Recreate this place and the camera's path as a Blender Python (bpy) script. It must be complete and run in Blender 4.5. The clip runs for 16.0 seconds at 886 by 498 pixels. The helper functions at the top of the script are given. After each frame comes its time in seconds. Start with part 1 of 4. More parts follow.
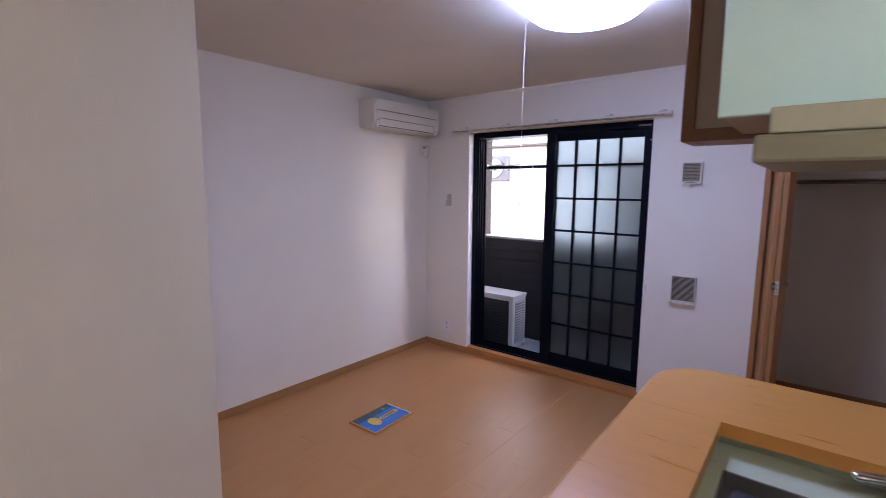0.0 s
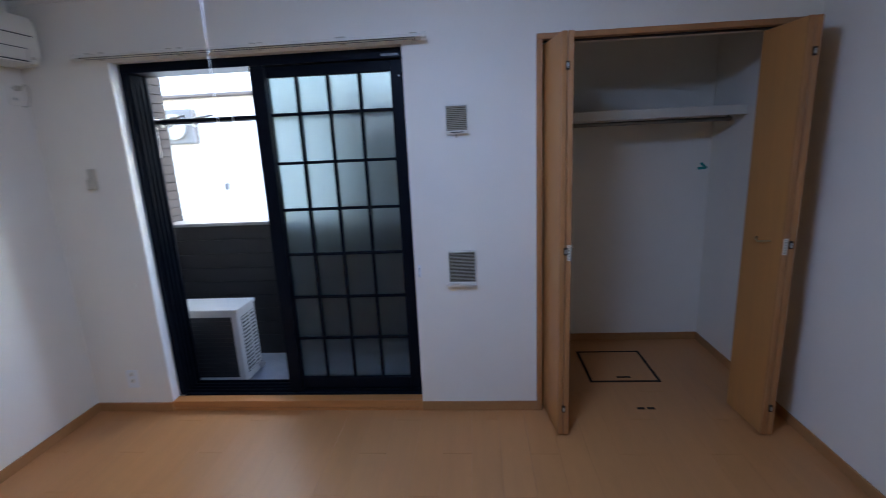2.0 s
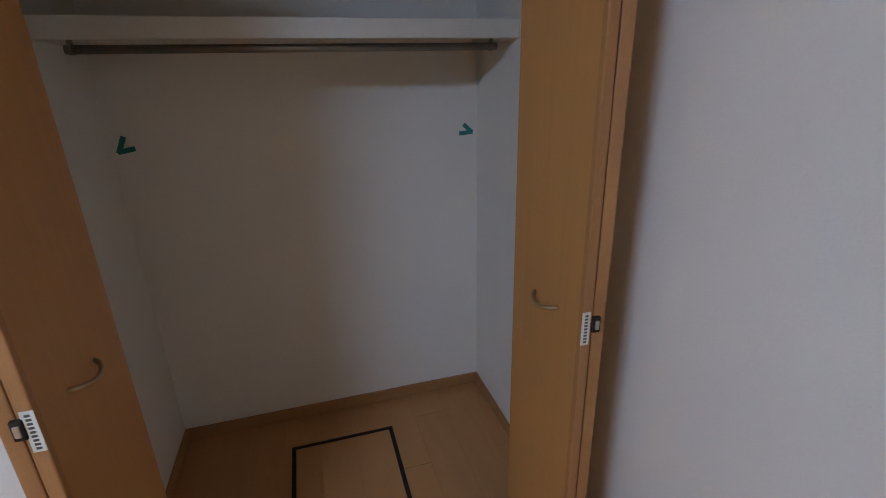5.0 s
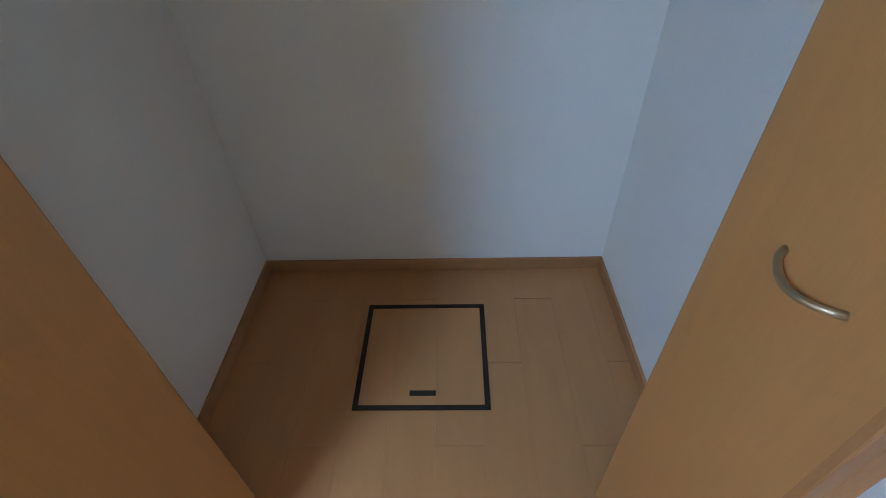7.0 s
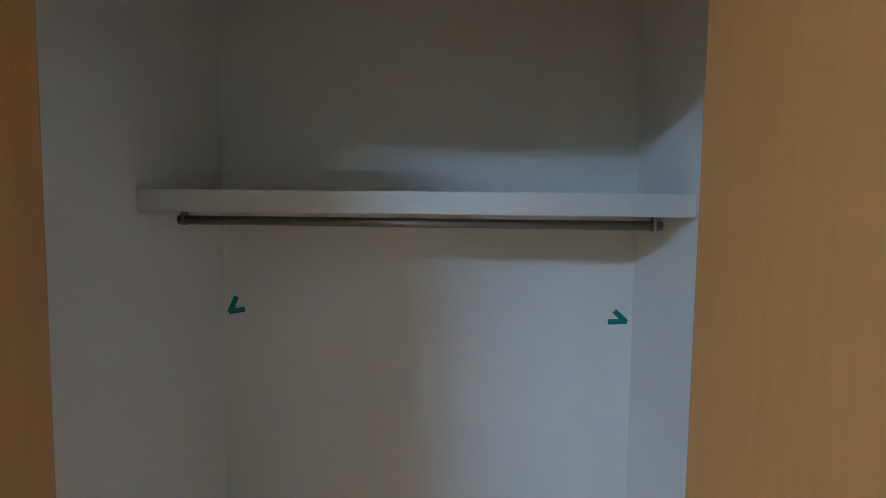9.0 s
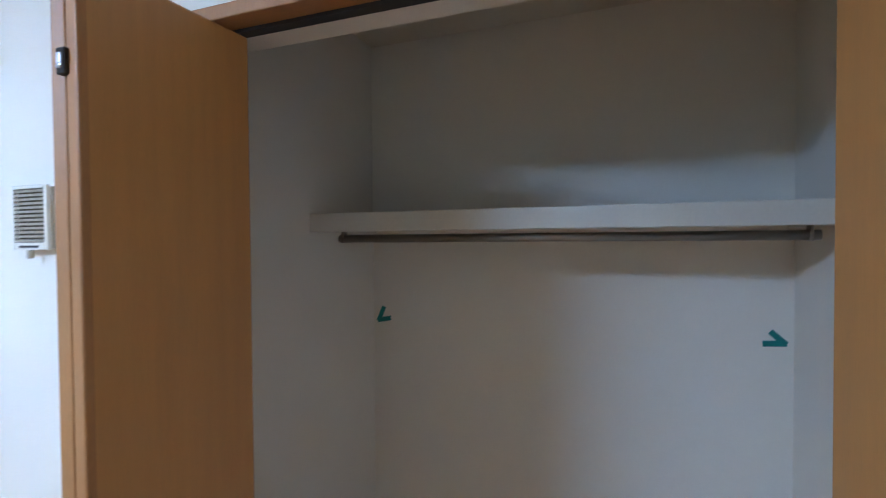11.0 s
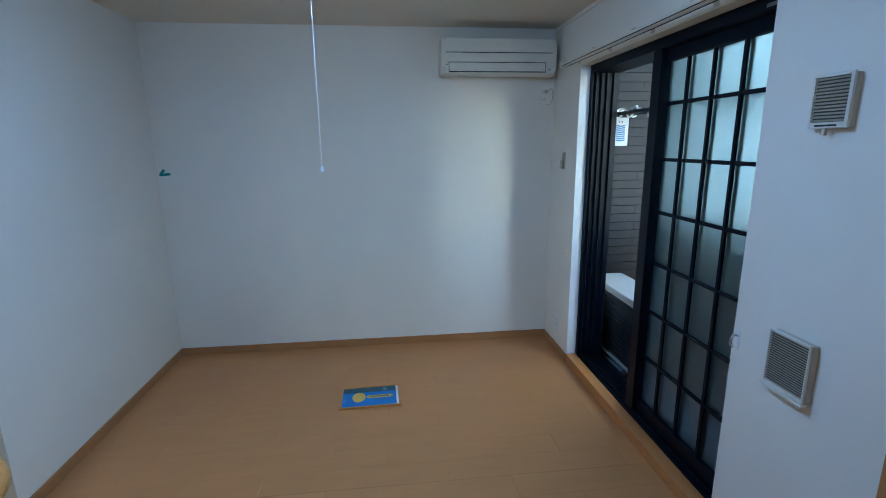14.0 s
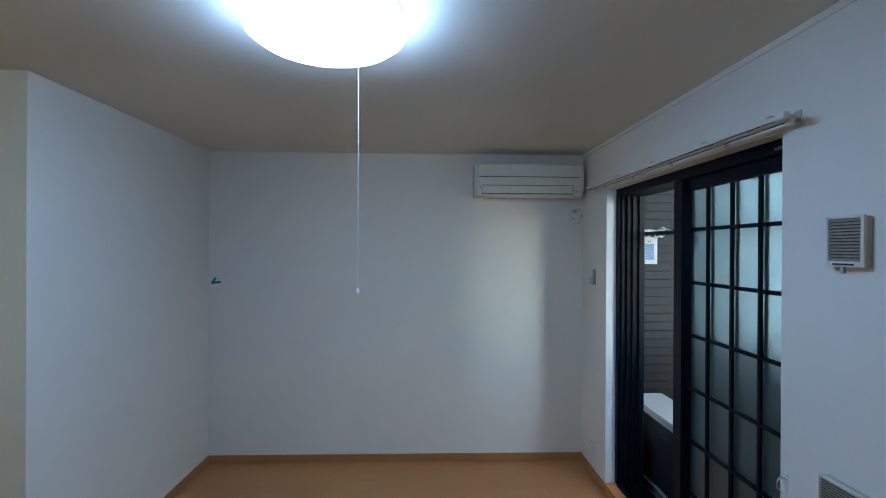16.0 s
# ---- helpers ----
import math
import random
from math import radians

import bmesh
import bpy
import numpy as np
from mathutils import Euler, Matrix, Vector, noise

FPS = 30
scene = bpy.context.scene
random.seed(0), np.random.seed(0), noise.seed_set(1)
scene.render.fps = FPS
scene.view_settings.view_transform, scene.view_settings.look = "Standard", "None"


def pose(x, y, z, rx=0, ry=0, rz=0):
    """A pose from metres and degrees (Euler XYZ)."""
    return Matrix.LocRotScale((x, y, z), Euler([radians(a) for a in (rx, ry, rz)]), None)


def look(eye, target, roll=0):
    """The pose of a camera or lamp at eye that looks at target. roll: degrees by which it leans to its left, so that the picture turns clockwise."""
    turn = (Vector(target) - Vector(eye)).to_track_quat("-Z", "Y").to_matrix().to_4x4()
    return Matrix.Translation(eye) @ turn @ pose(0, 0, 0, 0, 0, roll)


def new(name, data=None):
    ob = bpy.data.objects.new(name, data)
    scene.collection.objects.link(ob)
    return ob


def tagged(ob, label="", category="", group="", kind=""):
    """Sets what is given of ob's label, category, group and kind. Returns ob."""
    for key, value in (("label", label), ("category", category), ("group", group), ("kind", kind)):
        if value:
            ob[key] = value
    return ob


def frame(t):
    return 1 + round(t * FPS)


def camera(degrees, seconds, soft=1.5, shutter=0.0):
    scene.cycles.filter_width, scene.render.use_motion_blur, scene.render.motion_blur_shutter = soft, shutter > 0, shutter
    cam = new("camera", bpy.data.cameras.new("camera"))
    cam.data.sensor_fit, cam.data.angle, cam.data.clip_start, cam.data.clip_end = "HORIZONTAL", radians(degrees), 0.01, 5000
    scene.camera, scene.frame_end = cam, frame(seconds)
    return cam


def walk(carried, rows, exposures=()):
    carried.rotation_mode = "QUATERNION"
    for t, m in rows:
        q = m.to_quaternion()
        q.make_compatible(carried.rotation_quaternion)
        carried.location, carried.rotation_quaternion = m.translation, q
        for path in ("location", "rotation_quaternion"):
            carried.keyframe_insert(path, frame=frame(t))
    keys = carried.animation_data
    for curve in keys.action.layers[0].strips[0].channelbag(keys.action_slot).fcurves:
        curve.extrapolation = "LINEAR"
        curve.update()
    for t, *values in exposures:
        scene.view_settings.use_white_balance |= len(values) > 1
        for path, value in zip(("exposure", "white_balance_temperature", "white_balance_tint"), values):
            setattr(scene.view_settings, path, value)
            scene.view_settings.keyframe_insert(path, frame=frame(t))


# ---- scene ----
cam = camera(86.9, 16.0, 0.65, 0.2)
PATH = [
    (0, (3.061, -3.566, 1.587), (1.823, -2.018, 1.328), 0.5),
    (0.5, (2.844, -3.349, 1.598), (1.458, -1.937, 1.306), 0.5),
    (1, (2.615, -3.112, 1.594), (1.436, -1.531, 1.259), -0.5),
    (1.5, (2.471, -2.878, 1.592), (1.717, -1.062, 1.227), -1.8),
    (2, (2.467, -2.548, 1.592), (2.314, -0.605, 1.144), -2.7),
    (2.5, (2.447, -2.255, 1.58), (2.999, -0.407, 1.053), -2.6),
    (3, (2.58, -1.977, 1.576), (3.464, -0.27, 1.026), -3.2),
    (3.3, (2.676, -1.803, 1.576), (3.621, -0.134, 1.01), -3.2),
    (3.5, (2.755, -1.688, 1.568), (3.715, -0.03, 0.994), -3.2),
    (5.8, (3.573, -0.738, 1.518), (3.726, 1.033, 0.601), -0.6),
    (6, (3.584, -0.658, 1.484), (3.668, 1.048, 0.444), -0.6),
    (6.5, (3.559, -0.522, 1.419), (3.53, 1.037, 0.166), -2.1),
    (7, (3.526, -0.478, 1.405), (3.466, 1.018, 0.079), -2.3),
    (7.5, (3.524, -0.477, 1.41), (3.437, 1.026, 0.093), -2.2),
    (8, (3.523, -0.515, 1.49), (3.415, 1.227, 0.513), -1.1),
    (8.5, (3.549, -0.572, 1.619), (3.439, 1.373, 1.166), 0.1),
    (8.7, (3.574, -0.598, 1.662), (3.462, 1.384, 1.425), 0.5),
    (10.8, (3.605, -0.681, 1.649), (3.079, 1.248, 1.709), -0.2),
    (11, (3.63, -0.704, 1.645), (2.937, 1.172, 1.605), -0.4),
    (11.5, (3.678, -0.798, 1.613), (2.574, 0.85, 1.361), -1.0),
    (12, (3.668, -0.983, 1.581), (2.155, 0.261, 1.177), -3.2),
    (12.5, (3.655, -1.118, 1.605), (1.912, -0.245, 1.157), -2.9),
    (13, (3.641, -1.221, 1.595), (1.771, -0.648, 1.177), -1.8),
    (13.5, (3.625, -1.251, 1.597), (1.698, -0.91, 1.183), -1.1),
    (14, (3.61, -1.258, 1.594), (1.67, -1.044, 1.158), -0.6),
    (14.5, (3.605, -1.244, 1.596), (1.66, -1.105, 1.154), -0.3),
    (15, (3.621, -1.249, 1.61), (1.655, -1.142, 1.259), -0.0),
    (15.5, (3.661, -1.246, 1.653), (1.671, -1.159, 1.468), 0.2),
    (16, (3.686, -1.231, 1.676), (1.687, -1.165, 1.673), 0.3),
]
LOOK = [
    (0.0, 4.42, 7050, 36),
    (0.5, 4.50, 6850, 31),
    (1.0, 4.36, 6650, 21),
    (1.5, 4.15, 6350, 15),
    (2.0, 4.25, 6300, 14),
    (2.5, 4.52, 6850, 15),
    (3.0, 4.55, 7300, 12),
    (3.5, 4.45, 7600, 13),
    (6.0, 5.60, 7650, 12),
    (7.0, 5.83, 5900, -2),
    (7.5, 5.83, 5750, -4),
    (8.0, 5.80, 5850, -5),
    (8.5, 5.65, 6200, -4),
    (10.8, 5.85, 6550, 3),
    (11.0, 5.75, 6500, 3),
    (11.5, 5.40, 5800, -1),
    (12.0, 4.90, 5000, -5),
    (12.5, 4.40, 4980, -5),
    (13.5, 4.22, 5350, -4),
    (14.5, 4.30, 5620, -3),
    (15.5, 4.26, 5850, -2),
    (16.0, 4.00, 6000, -1),
]
walk(cam, [(t, look(eye, target, roll)) for t, eye, target, roll in PATH],
     exposures=[(t, ev, k, tint) for t, ev, k, tint in LOOK])

# ---- light ----
world = bpy.data.worlds.new("sky")
scene.world = world
world.use_nodes = True
wn = world.node_tree.nodes
sky = wn.new("ShaderNodeTexSky")
sky.sky_type, sky.sun_disc, sky.dust_density = "NISHITA", False, 0.5
sky.sun_elevation, sky.sun_rotation = radians(32), radians(84)
wn["Background"].inputs["Strength"].default_value = 0.13
world.node_tree.links.new(sky.outputs[0], wn["Background"].inputs["Color"])
sun = new("sun", bpy.data.lights.new("sun", "SUN"))
sun.data.energy, sun.data.angle, sun.data.color = 0.6, radians(10), (1.0, 0.94, 0.86)
sun.matrix_basis = look((2.0, 0.21, 3.96), (0.0, 0.0, 2.7))

# ---- plan, in metres ----
CEIL = 2.42                 # ceiling height
X_R = 4.135                 # right-hand wall of room and closet
Y_S = -2.925                # short wall that faces the window
X_K = 1.651                 # passage wall
Y_B = -5.2                  # wall behind the kitchen
X_C, Y_C = 2.705, 0.982     # closet's inner side and back
WX0, WX1, WZ0, WZ1 = 0.508, 2.10, 0.07, 2.087   # window opening
CX0, CX1, CZ1 = 2.815, 4.085, 2.066             # closet opening


# ---- materials ----
def mat(name, color, rough=0.6, metal=0.0, tone=0.06, scale=6.0, fine=120.0, bump=0.0, stretch=(1, 1, 1), rnd=0.0,
        rough_var=0.08, spec=0.5, stain=0.0):
    """A surface with two scales of tone, fine relief, and roughness that wanders a little."""
    m = bpy.data.materials.new(name)
    m.use_nodes = True
    nt = m.node_tree
    N, L = nt.nodes, nt.links
    b = N["Principled BSDF"]
    b.inputs["Metallic"].default_value = metal
    b.inputs["Specular IOR Level"].default_value = spec
    tc = N.new("ShaderNodeTexCoord")
    mp = N.new("ShaderNodeMapping")
    mp.inputs["Scale"].default_value = stretch
    L.new(tc.outputs["Object"], mp.inputs["Vector"])
    vec = mp.outputs["Vector"]
    info = None
    if rnd:
        info = N.new("ShaderNodeObjectInfo")
        off = N.new("ShaderNodeVectorMath")
        off.operation = "MULTIPLY_ADD"
        comb = N.new("ShaderNodeCombineXYZ")
        for i in range(3):
            L.new(info.outputs["Random"], comb.inputs[i])
        off.inputs[1].default_value = (17.0, 31.0, 11.0)
        L.new(comb.outputs[0], off.inputs[0])
        L.new(vec, off.inputs[2])
        vec = off.outputs[0]
    big = N.new("ShaderNodeTexNoise")
    big.inputs["Scale"].default_value, big.inputs["Detail"].default_value = scale, 4
    small = N.new("ShaderNodeTexNoise")
    small.inputs["Scale"].default_value, small.inputs["Detail"].default_value = fine, 3
    for n in (big, small):
        L.new(vec, n.inputs["Vector"])
    mix = N.new("ShaderNodeMath")
    mix.operation = "MULTIPLY_ADD"
    mix.inputs[1].default_value = 0.6
    L.new(small.outputs["Fac"], mix.inputs[0])
    L.new(big.outputs["Fac"], mix.inputs[2])
    fac = mix.outputs[0]
    if rnd:
        add = N.new("ShaderNodeMath")
        add.operation = "MULTIPLY_ADD"
        add.inputs[1].default_value = rnd
        L.new(info.outputs["Random"], add.inputs[0])
        L.new(fac, add.inputs[2])
        fac = add.outputs[0]
    ramp = N.new("ShaderNodeValToRGB")
    ramp.color_ramp.elements[0].position, ramp.color_ramp.elements[1].position = 0.45, 1.2 if rnd else 1.05
    ramp.color_ramp.elements[0].color = (*[c * (1 - tone) for c in color], 1)
    ramp.color_ramp.elements[1].color = (*[min(1, c * (1 + tone)) for c in color], 1)
    L.new(fac, ramp.inputs["Fac"])
    col = ramp.outputs["Color"]
    if stain:
        st = N.new("ShaderNodeTexNoise")
        st.inputs["Scale"].default_value, st.inputs["Detail"].default_value = 1.3, 5
        L.new(vec, st.inputs["Vector"])
        sr = N.new("ShaderNodeMapRange")
        sr.inputs["From Min"].default_value, sr.inputs["From Max"].default_value = 0.52, 0.75
        sr.inputs["To Max"].default_value = stain
        L.new(st.outputs["Fac"], sr.inputs["Value"])
        sm = N.new("ShaderNodeMixRGB")
        sm.inputs["Color2"].default_value = (*[c * k for c, k in zip(color, (0.72, 0.68, 0.6))], 1)
        L.new(sr.outputs[0], sm.inputs["Fac"])
        L.new(col, sm.inputs["Color1"])
        col = sm.outputs[0]
    L.new(col, b.inputs["Base Color"])
    rr = N.new("ShaderNodeMapRange")
    rr.inputs["To Min"].default_value, rr.inputs["To Max"].default_value = max(0.02, rough - rough_var), min(1, rough + rough_var)
    L.new(big.outputs["Fac"], rr.inputs["Value"])
    L.new(rr.outputs[0], b.inputs["Roughness"])
    if bump:
        bp = N.new("ShaderNodeBump")
        bp.inputs["Strength"].default_value, bp.inputs["Distance"].default_value = bump, 0.002
        L.new(small.outputs["Fac"], bp.inputs["Height"])
        L.new(bp.outputs[0], b.inputs["Normal"])
    return m


def glass(name, color, rough, ripple, mesh=0.021):
    """Figured wired glass: a rippled face, and a diamond mesh of thin wire inside, mesh metres wide."""
    m = bpy.data.materials.new(name)
    m.use_nodes = True
    nt = m.node_tree
    N, L = nt.nodes, nt.links
    b = N["Principled BSDF"]
    b.inputs["Transmission Weight"].default_value = 1.0
    b.inputs["IOR"].default_value = 1.45
    b.inputs["Roughness"].default_value = rough
    tc = N.new("ShaderNodeTexCoord")
    sep = N.new("ShaderNodeSeparateXYZ")
    L.new(tc.outputs["Object"], sep.inputs[0])

    def calc(op, a, c):
        n = N.new("ShaderNodeMath")
        n.operation = op
        for k, v in enumerate((a, c)):
            if isinstance(v, (int, float)):
                n.inputs[k].default_value = v
            else:
                L.new(v, n.inputs[k])
        return n.outputs[0]
    lines = []
    for op in ("ADD", "SUBTRACT"):
        u = calc("FRACT", calc("DIVIDE", calc(op, sep.outputs[0], sep.outputs[2]), mesh), 0)
        lines.append(calc("LESS_THAN", u, 0.07))
    wire = calc("MAXIMUM", *lines)
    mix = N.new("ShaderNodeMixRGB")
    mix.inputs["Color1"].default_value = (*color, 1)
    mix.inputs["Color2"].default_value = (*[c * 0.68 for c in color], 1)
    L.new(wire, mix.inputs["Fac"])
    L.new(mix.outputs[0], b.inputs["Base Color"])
    n = N.new("ShaderNodeTexNoise")
    n.inputs["Scale"].default_value, n.inputs["Detail"].default_value = 110.0, 2
    L.new(tc.outputs["Object"], n.inputs["Vector"])
    bp = N.new("ShaderNodeBump")
    bp.inputs["Strength"].default_value, bp.inputs["Distance"].default_value = ripple, 0.0022
    L.new(n.outputs["Fac"], bp.inputs["Height"])
    L.new(bp.outputs[0], b.inputs["Normal"])
    frost = N.new("ShaderNodeBsdfTranslucent")
    frost.inputs["Color"].default_value = (0.50, 0.66, 0.74, 1)
    blend = N.new("ShaderNodeMixShader")
    blend.inputs["Fac"].default_value = 0.014
    L.new(b.outputs[0], blend.inputs[1])
    L.new(frost.outputs[0], blend.inputs[2])
    L.new(blend.outputs[0], N["Material Output"].inputs["Surface"])
    return m


def glow(name, color, strength):
    m = bpy.data.materials.new(name)
    m.use_nodes = True
    b = m.node_tree.nodes["Principled BSDF"]
    b.inputs["Base Color"].default_value = (0.85, 0.87, 0.9, 1)
    b.inputs["Emission Color"].default_value = (*color, 1)
    b.inputs["Emission Strength"].default_value = strength
    return m


M_WALL = mat("wallpaper", (0.82, 0.755, 0.645), 0.85, tone=0.025, scale=2.5, fine=190, bump=0.35, stain=0.10)
M_CEIL = mat("ceiling_paper", (0.75, 0.67, 0.54), 0.9, tone=0.03, scale=3, fine=220, bump=0.4, stain=0.15)
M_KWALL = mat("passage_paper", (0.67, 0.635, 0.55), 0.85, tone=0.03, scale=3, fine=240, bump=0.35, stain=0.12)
M_FLOOR = mat("floor_laminate", (0.50, 0.221, 0.077), 0.38, tone=0.06, scale=3, fine=60, bump=0.05, stretch=(7, 1, 7), rnd=0.07, rough_var=0.06)
M_BED = mat("floor_bed", (0.10, 0.06, 0.03), 0.9, tone=0.2)
M_TRIM = mat("trim_wood", (0.40, 0.175, 0.060), 0.5, tone=0.12, scale=5, fine=70, bump=0.06, stretch=(4, 4, 1))
M_BASE = mat("baseboard_wood", (0.40, 0.185, 0.065), 0.5, tone=0.10, scale=3, fine=50, bump=0.05)
M_DOOR = mat("door_veneer", (0.50, 0.226, 0.068), 0.42, tone=0.07, scale=4, fine=55, bump=0.05, stretch=(12, 12, 0.7))
# Pale hood metal darkened to stay visible in the strong outdoor light.
M_HOODMETAL = mat("weathered_hood_metal", (0.13, 0.125, 0.12), 0.6, tone=0.15, scale=9)
M_GUTTER = mat("brown_gutter", (0.075, 0.055, 0.045), 0.5, tone=0.1, scale=5)
M_BASIN = mat("dull_steel", (0.20, 0.20, 0.20), 0.38, metal=0.8, tone=0.12, scale=10, fine=200)
# Shade between vent slats, painted brown; also used for sticker print.
M_VENTGAP = mat("dusty_recess", (0.10, 0.08, 0.045), 0.85, tone=0.3, scale=30)
M_PANEDARK = mat("dark_window_glass", (0.015, 0.018, 0.02), 0.08, tone=0.1, scale=2)
M_SHUTTER = mat("brown_shutter_metal", (0.24, 0.165, 0.14), 0.5, tone=0.1, scale=5)
M_COUNTER = mat("counter_wood", (0.56, 0.245, 0.060), 0.30, spec=0.3, tone=0.06, scale=4, fine=45, bump=0.04, stretch=(1, 8, 8), stain=0.2)
M_DTRIM = mat("dark_trim_wood", (0.20, 0.095, 0.045), 0.5, tone=0.12, scale=5, fine=70, bump=0.06, stretch=(4, 4, 1))
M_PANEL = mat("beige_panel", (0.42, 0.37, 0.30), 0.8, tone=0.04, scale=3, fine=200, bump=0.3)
M_SILL = mat("sill_wood", (0.50, 0.20, 0.060), 0.4, tone=0.10, scale=4, fine=50, bump=0.05, stretch=(1, 9, 9))
M_DARK = mat("dark_aluminium", (0.003, 0.005, 0.0095), 0.38, metal=0.0, spec=0.11, tone=0.2, scale=8, fine=160, bump=0.02, rough_var=0.03)
M_IVORY = mat("aged_plastic", (0.74, 0.69, 0.58), 0.45, tone=0.05, scale=7, fine=120, stain=0.12)
M_BEIGE = mat("beige_plastic", (0.52, 0.455, 0.35), 0.5, tone=0.06, scale=9, fine=140)
# Slats are set browner than the vent frame.
M_SLAT = mat("dusty_slat_plastic", (0.35, 0.30, 0.22), 0.55, tone=0.08, scale=20, fine=140)
M_WHITE = mat("white_plastic", (0.78, 0.78, 0.76), 0.4, tone=0.04, scale=9)
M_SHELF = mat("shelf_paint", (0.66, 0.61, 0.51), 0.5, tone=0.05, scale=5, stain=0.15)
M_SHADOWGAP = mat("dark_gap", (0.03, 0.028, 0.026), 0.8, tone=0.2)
M_HATCH = mat("dark_rubber", (0.030, 0.021, 0.014), 0.7, tone=0.25, scale=20, spec=0.15)
M_STEEL = mat("brushed_steel", (0.55, 0.55, 0.54), 0.3, metal=0.9, tone=0.08, scale=10, fine=200, stretch=(1, 1, 14))
M_BRONZE = mat("dull_bronze", (0.26, 0.22, 0.17), 0.45, metal=0.6, tone=0.1, scale=10, fine=200)
M_CHROME = mat("chrome", (0.75, 0.76, 0.78), 0.08, metal=1.0, tone=0.02, rough_var=0.03)
M_BRASS = mat("dull_brass", (0.50, 0.39, 0.23), 0.38, metal=0.85, tone=0.12, scale=20)
M_GREEN = mat("green_tape", (0.002, 0.20, 0.17), 0.55, tone=0.12, scale=40)
M_AQUA = mat("aqua_laminate", (0.58, 0.88, 0.92), 0.3, tone=0.02, scale=3, rough_var=0.05)
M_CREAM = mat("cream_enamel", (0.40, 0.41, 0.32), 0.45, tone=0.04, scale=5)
# Skirt enamel, set darker than the canopy's cream.
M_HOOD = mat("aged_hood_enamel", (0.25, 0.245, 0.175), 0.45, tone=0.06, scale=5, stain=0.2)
M_SINKTOP = mat("pale_green_worktop", (0.42, 0.50, 0.38), 0.3, tone=0.06, scale=8, fine=90, stain=0.12)
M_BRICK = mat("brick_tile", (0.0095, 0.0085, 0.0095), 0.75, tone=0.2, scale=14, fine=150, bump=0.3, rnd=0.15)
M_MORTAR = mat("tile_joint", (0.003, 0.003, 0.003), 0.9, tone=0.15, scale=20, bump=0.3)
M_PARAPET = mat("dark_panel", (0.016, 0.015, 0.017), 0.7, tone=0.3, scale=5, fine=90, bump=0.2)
M_COPING = mat("coping_metal", (0.27, 0.27, 0.27), 0.45, metal=0.2, tone=0.08, scale=8)
M_CONCRETE = mat("balcony_concrete", (0.30, 0.33, 0.38), 0.8, tone=0.15, scale=6, fine=110, bump=0.3, stain=0.3)
M_STUCCO = mat("pale_stucco", (0.78, 0.75, 0.72), 0.9, tone=0.04, scale=2, fine=150, bump=0.4, stain=0.15)
M_EAVE = mat("white_fascia", (0.82, 0.82, 0.80), 0.6, tone=0.04)
M_ROOF = mat("roof_tile", (0.14, 0.13, 0.14), 0.7, tone=0.2, scale=4, bump=0.3)
M_GROUND = mat("ground_gravel", (0.16, 0.155, 0.15), 0.95, tone=0.25, scale=8, fine=80, bump=0.5, stain=0.3)
M_UNIT = mat("unit_enamel", (0.50, 0.50, 0.48), 0.45, tone=0.05, scale=6, stain=0.2)
M_GRILLE = mat("dark_grille", (0.02, 0.022, 0.025), 0.5, tone=0.2)
M_BLUE = mat("poster_blue", (0.015, 0.17, 0.50), 0.25, tone=0.15, scale=14)
M_DEEP = mat("poster_deep", (0.02, 0.075, 0.10), 0.25, tone=0.5, scale=22)
M_YELLOW = mat("poster_yellow", (0.62, 0.45, 0.09), 0.25, tone=0.12, scale=30)
M_TAGBLUE = mat("tag_blue", (0.02, 0.20, 0.45), 0.4, tone=0.05)
M_CORD = mat("white_cord", (0.75, 0.73, 0.70), 0.7, tone=0.05, scale=60)
# Tint is darker than such glass has, to offset the overbright outdoors.
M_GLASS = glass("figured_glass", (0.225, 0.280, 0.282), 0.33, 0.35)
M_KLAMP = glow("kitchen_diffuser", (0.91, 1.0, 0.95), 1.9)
M_LAMP = glow("lamp_diffuser", (0.355, 0.56, 1.03), 2.25)


# ---- builders ----
def box(bm, x0, x1, y0, y1, z0, z1, bevel=0.0, turn=None):
    """A block, its edges rounded by bevel, into bm; turn: a matrix applied to it afterwards."""
    vs = [bm.verts.new((x, y, z)) for x in (x0, x1) for y in (y0, y1) for z in (z0, z1)]
    a, b, c, d, e, f, g, h = vs
    fs = [bm.faces.new(q) for q in ((a, b, d, c), (e, g, h, f), (a, e, f, b), (c, d, h, g), (a, c, g, e), (b, f, h, d))]
    if turn is not None:
        for v in vs:
            v.co = turn @ v.co
    if bevel:
        es = list({ed for q in fs for ed in q.edges})
        bmesh.ops.bevel(bm, geom=es, offset=bevel, segments=2, affect="EDGES", profile=0.5)
    return bm


def blk(*a, **k):
    return box(bmesh.new(), *a, **k)


def rod(bm, p, q, r, n=10):
    """A round bar from p to q."""
    p, q = Vector(p), Vector(q)
    m = Matrix.Translation((p + q) / 2) @ (q - p).to_track_quat("Z", "Y").to_matrix().to_4x4()
    bmesh.ops.create_cone(bm, cap_ends=True, segments=n, radius1=r, radius2=r, depth=(q - p).length, matrix=m)
    return bm


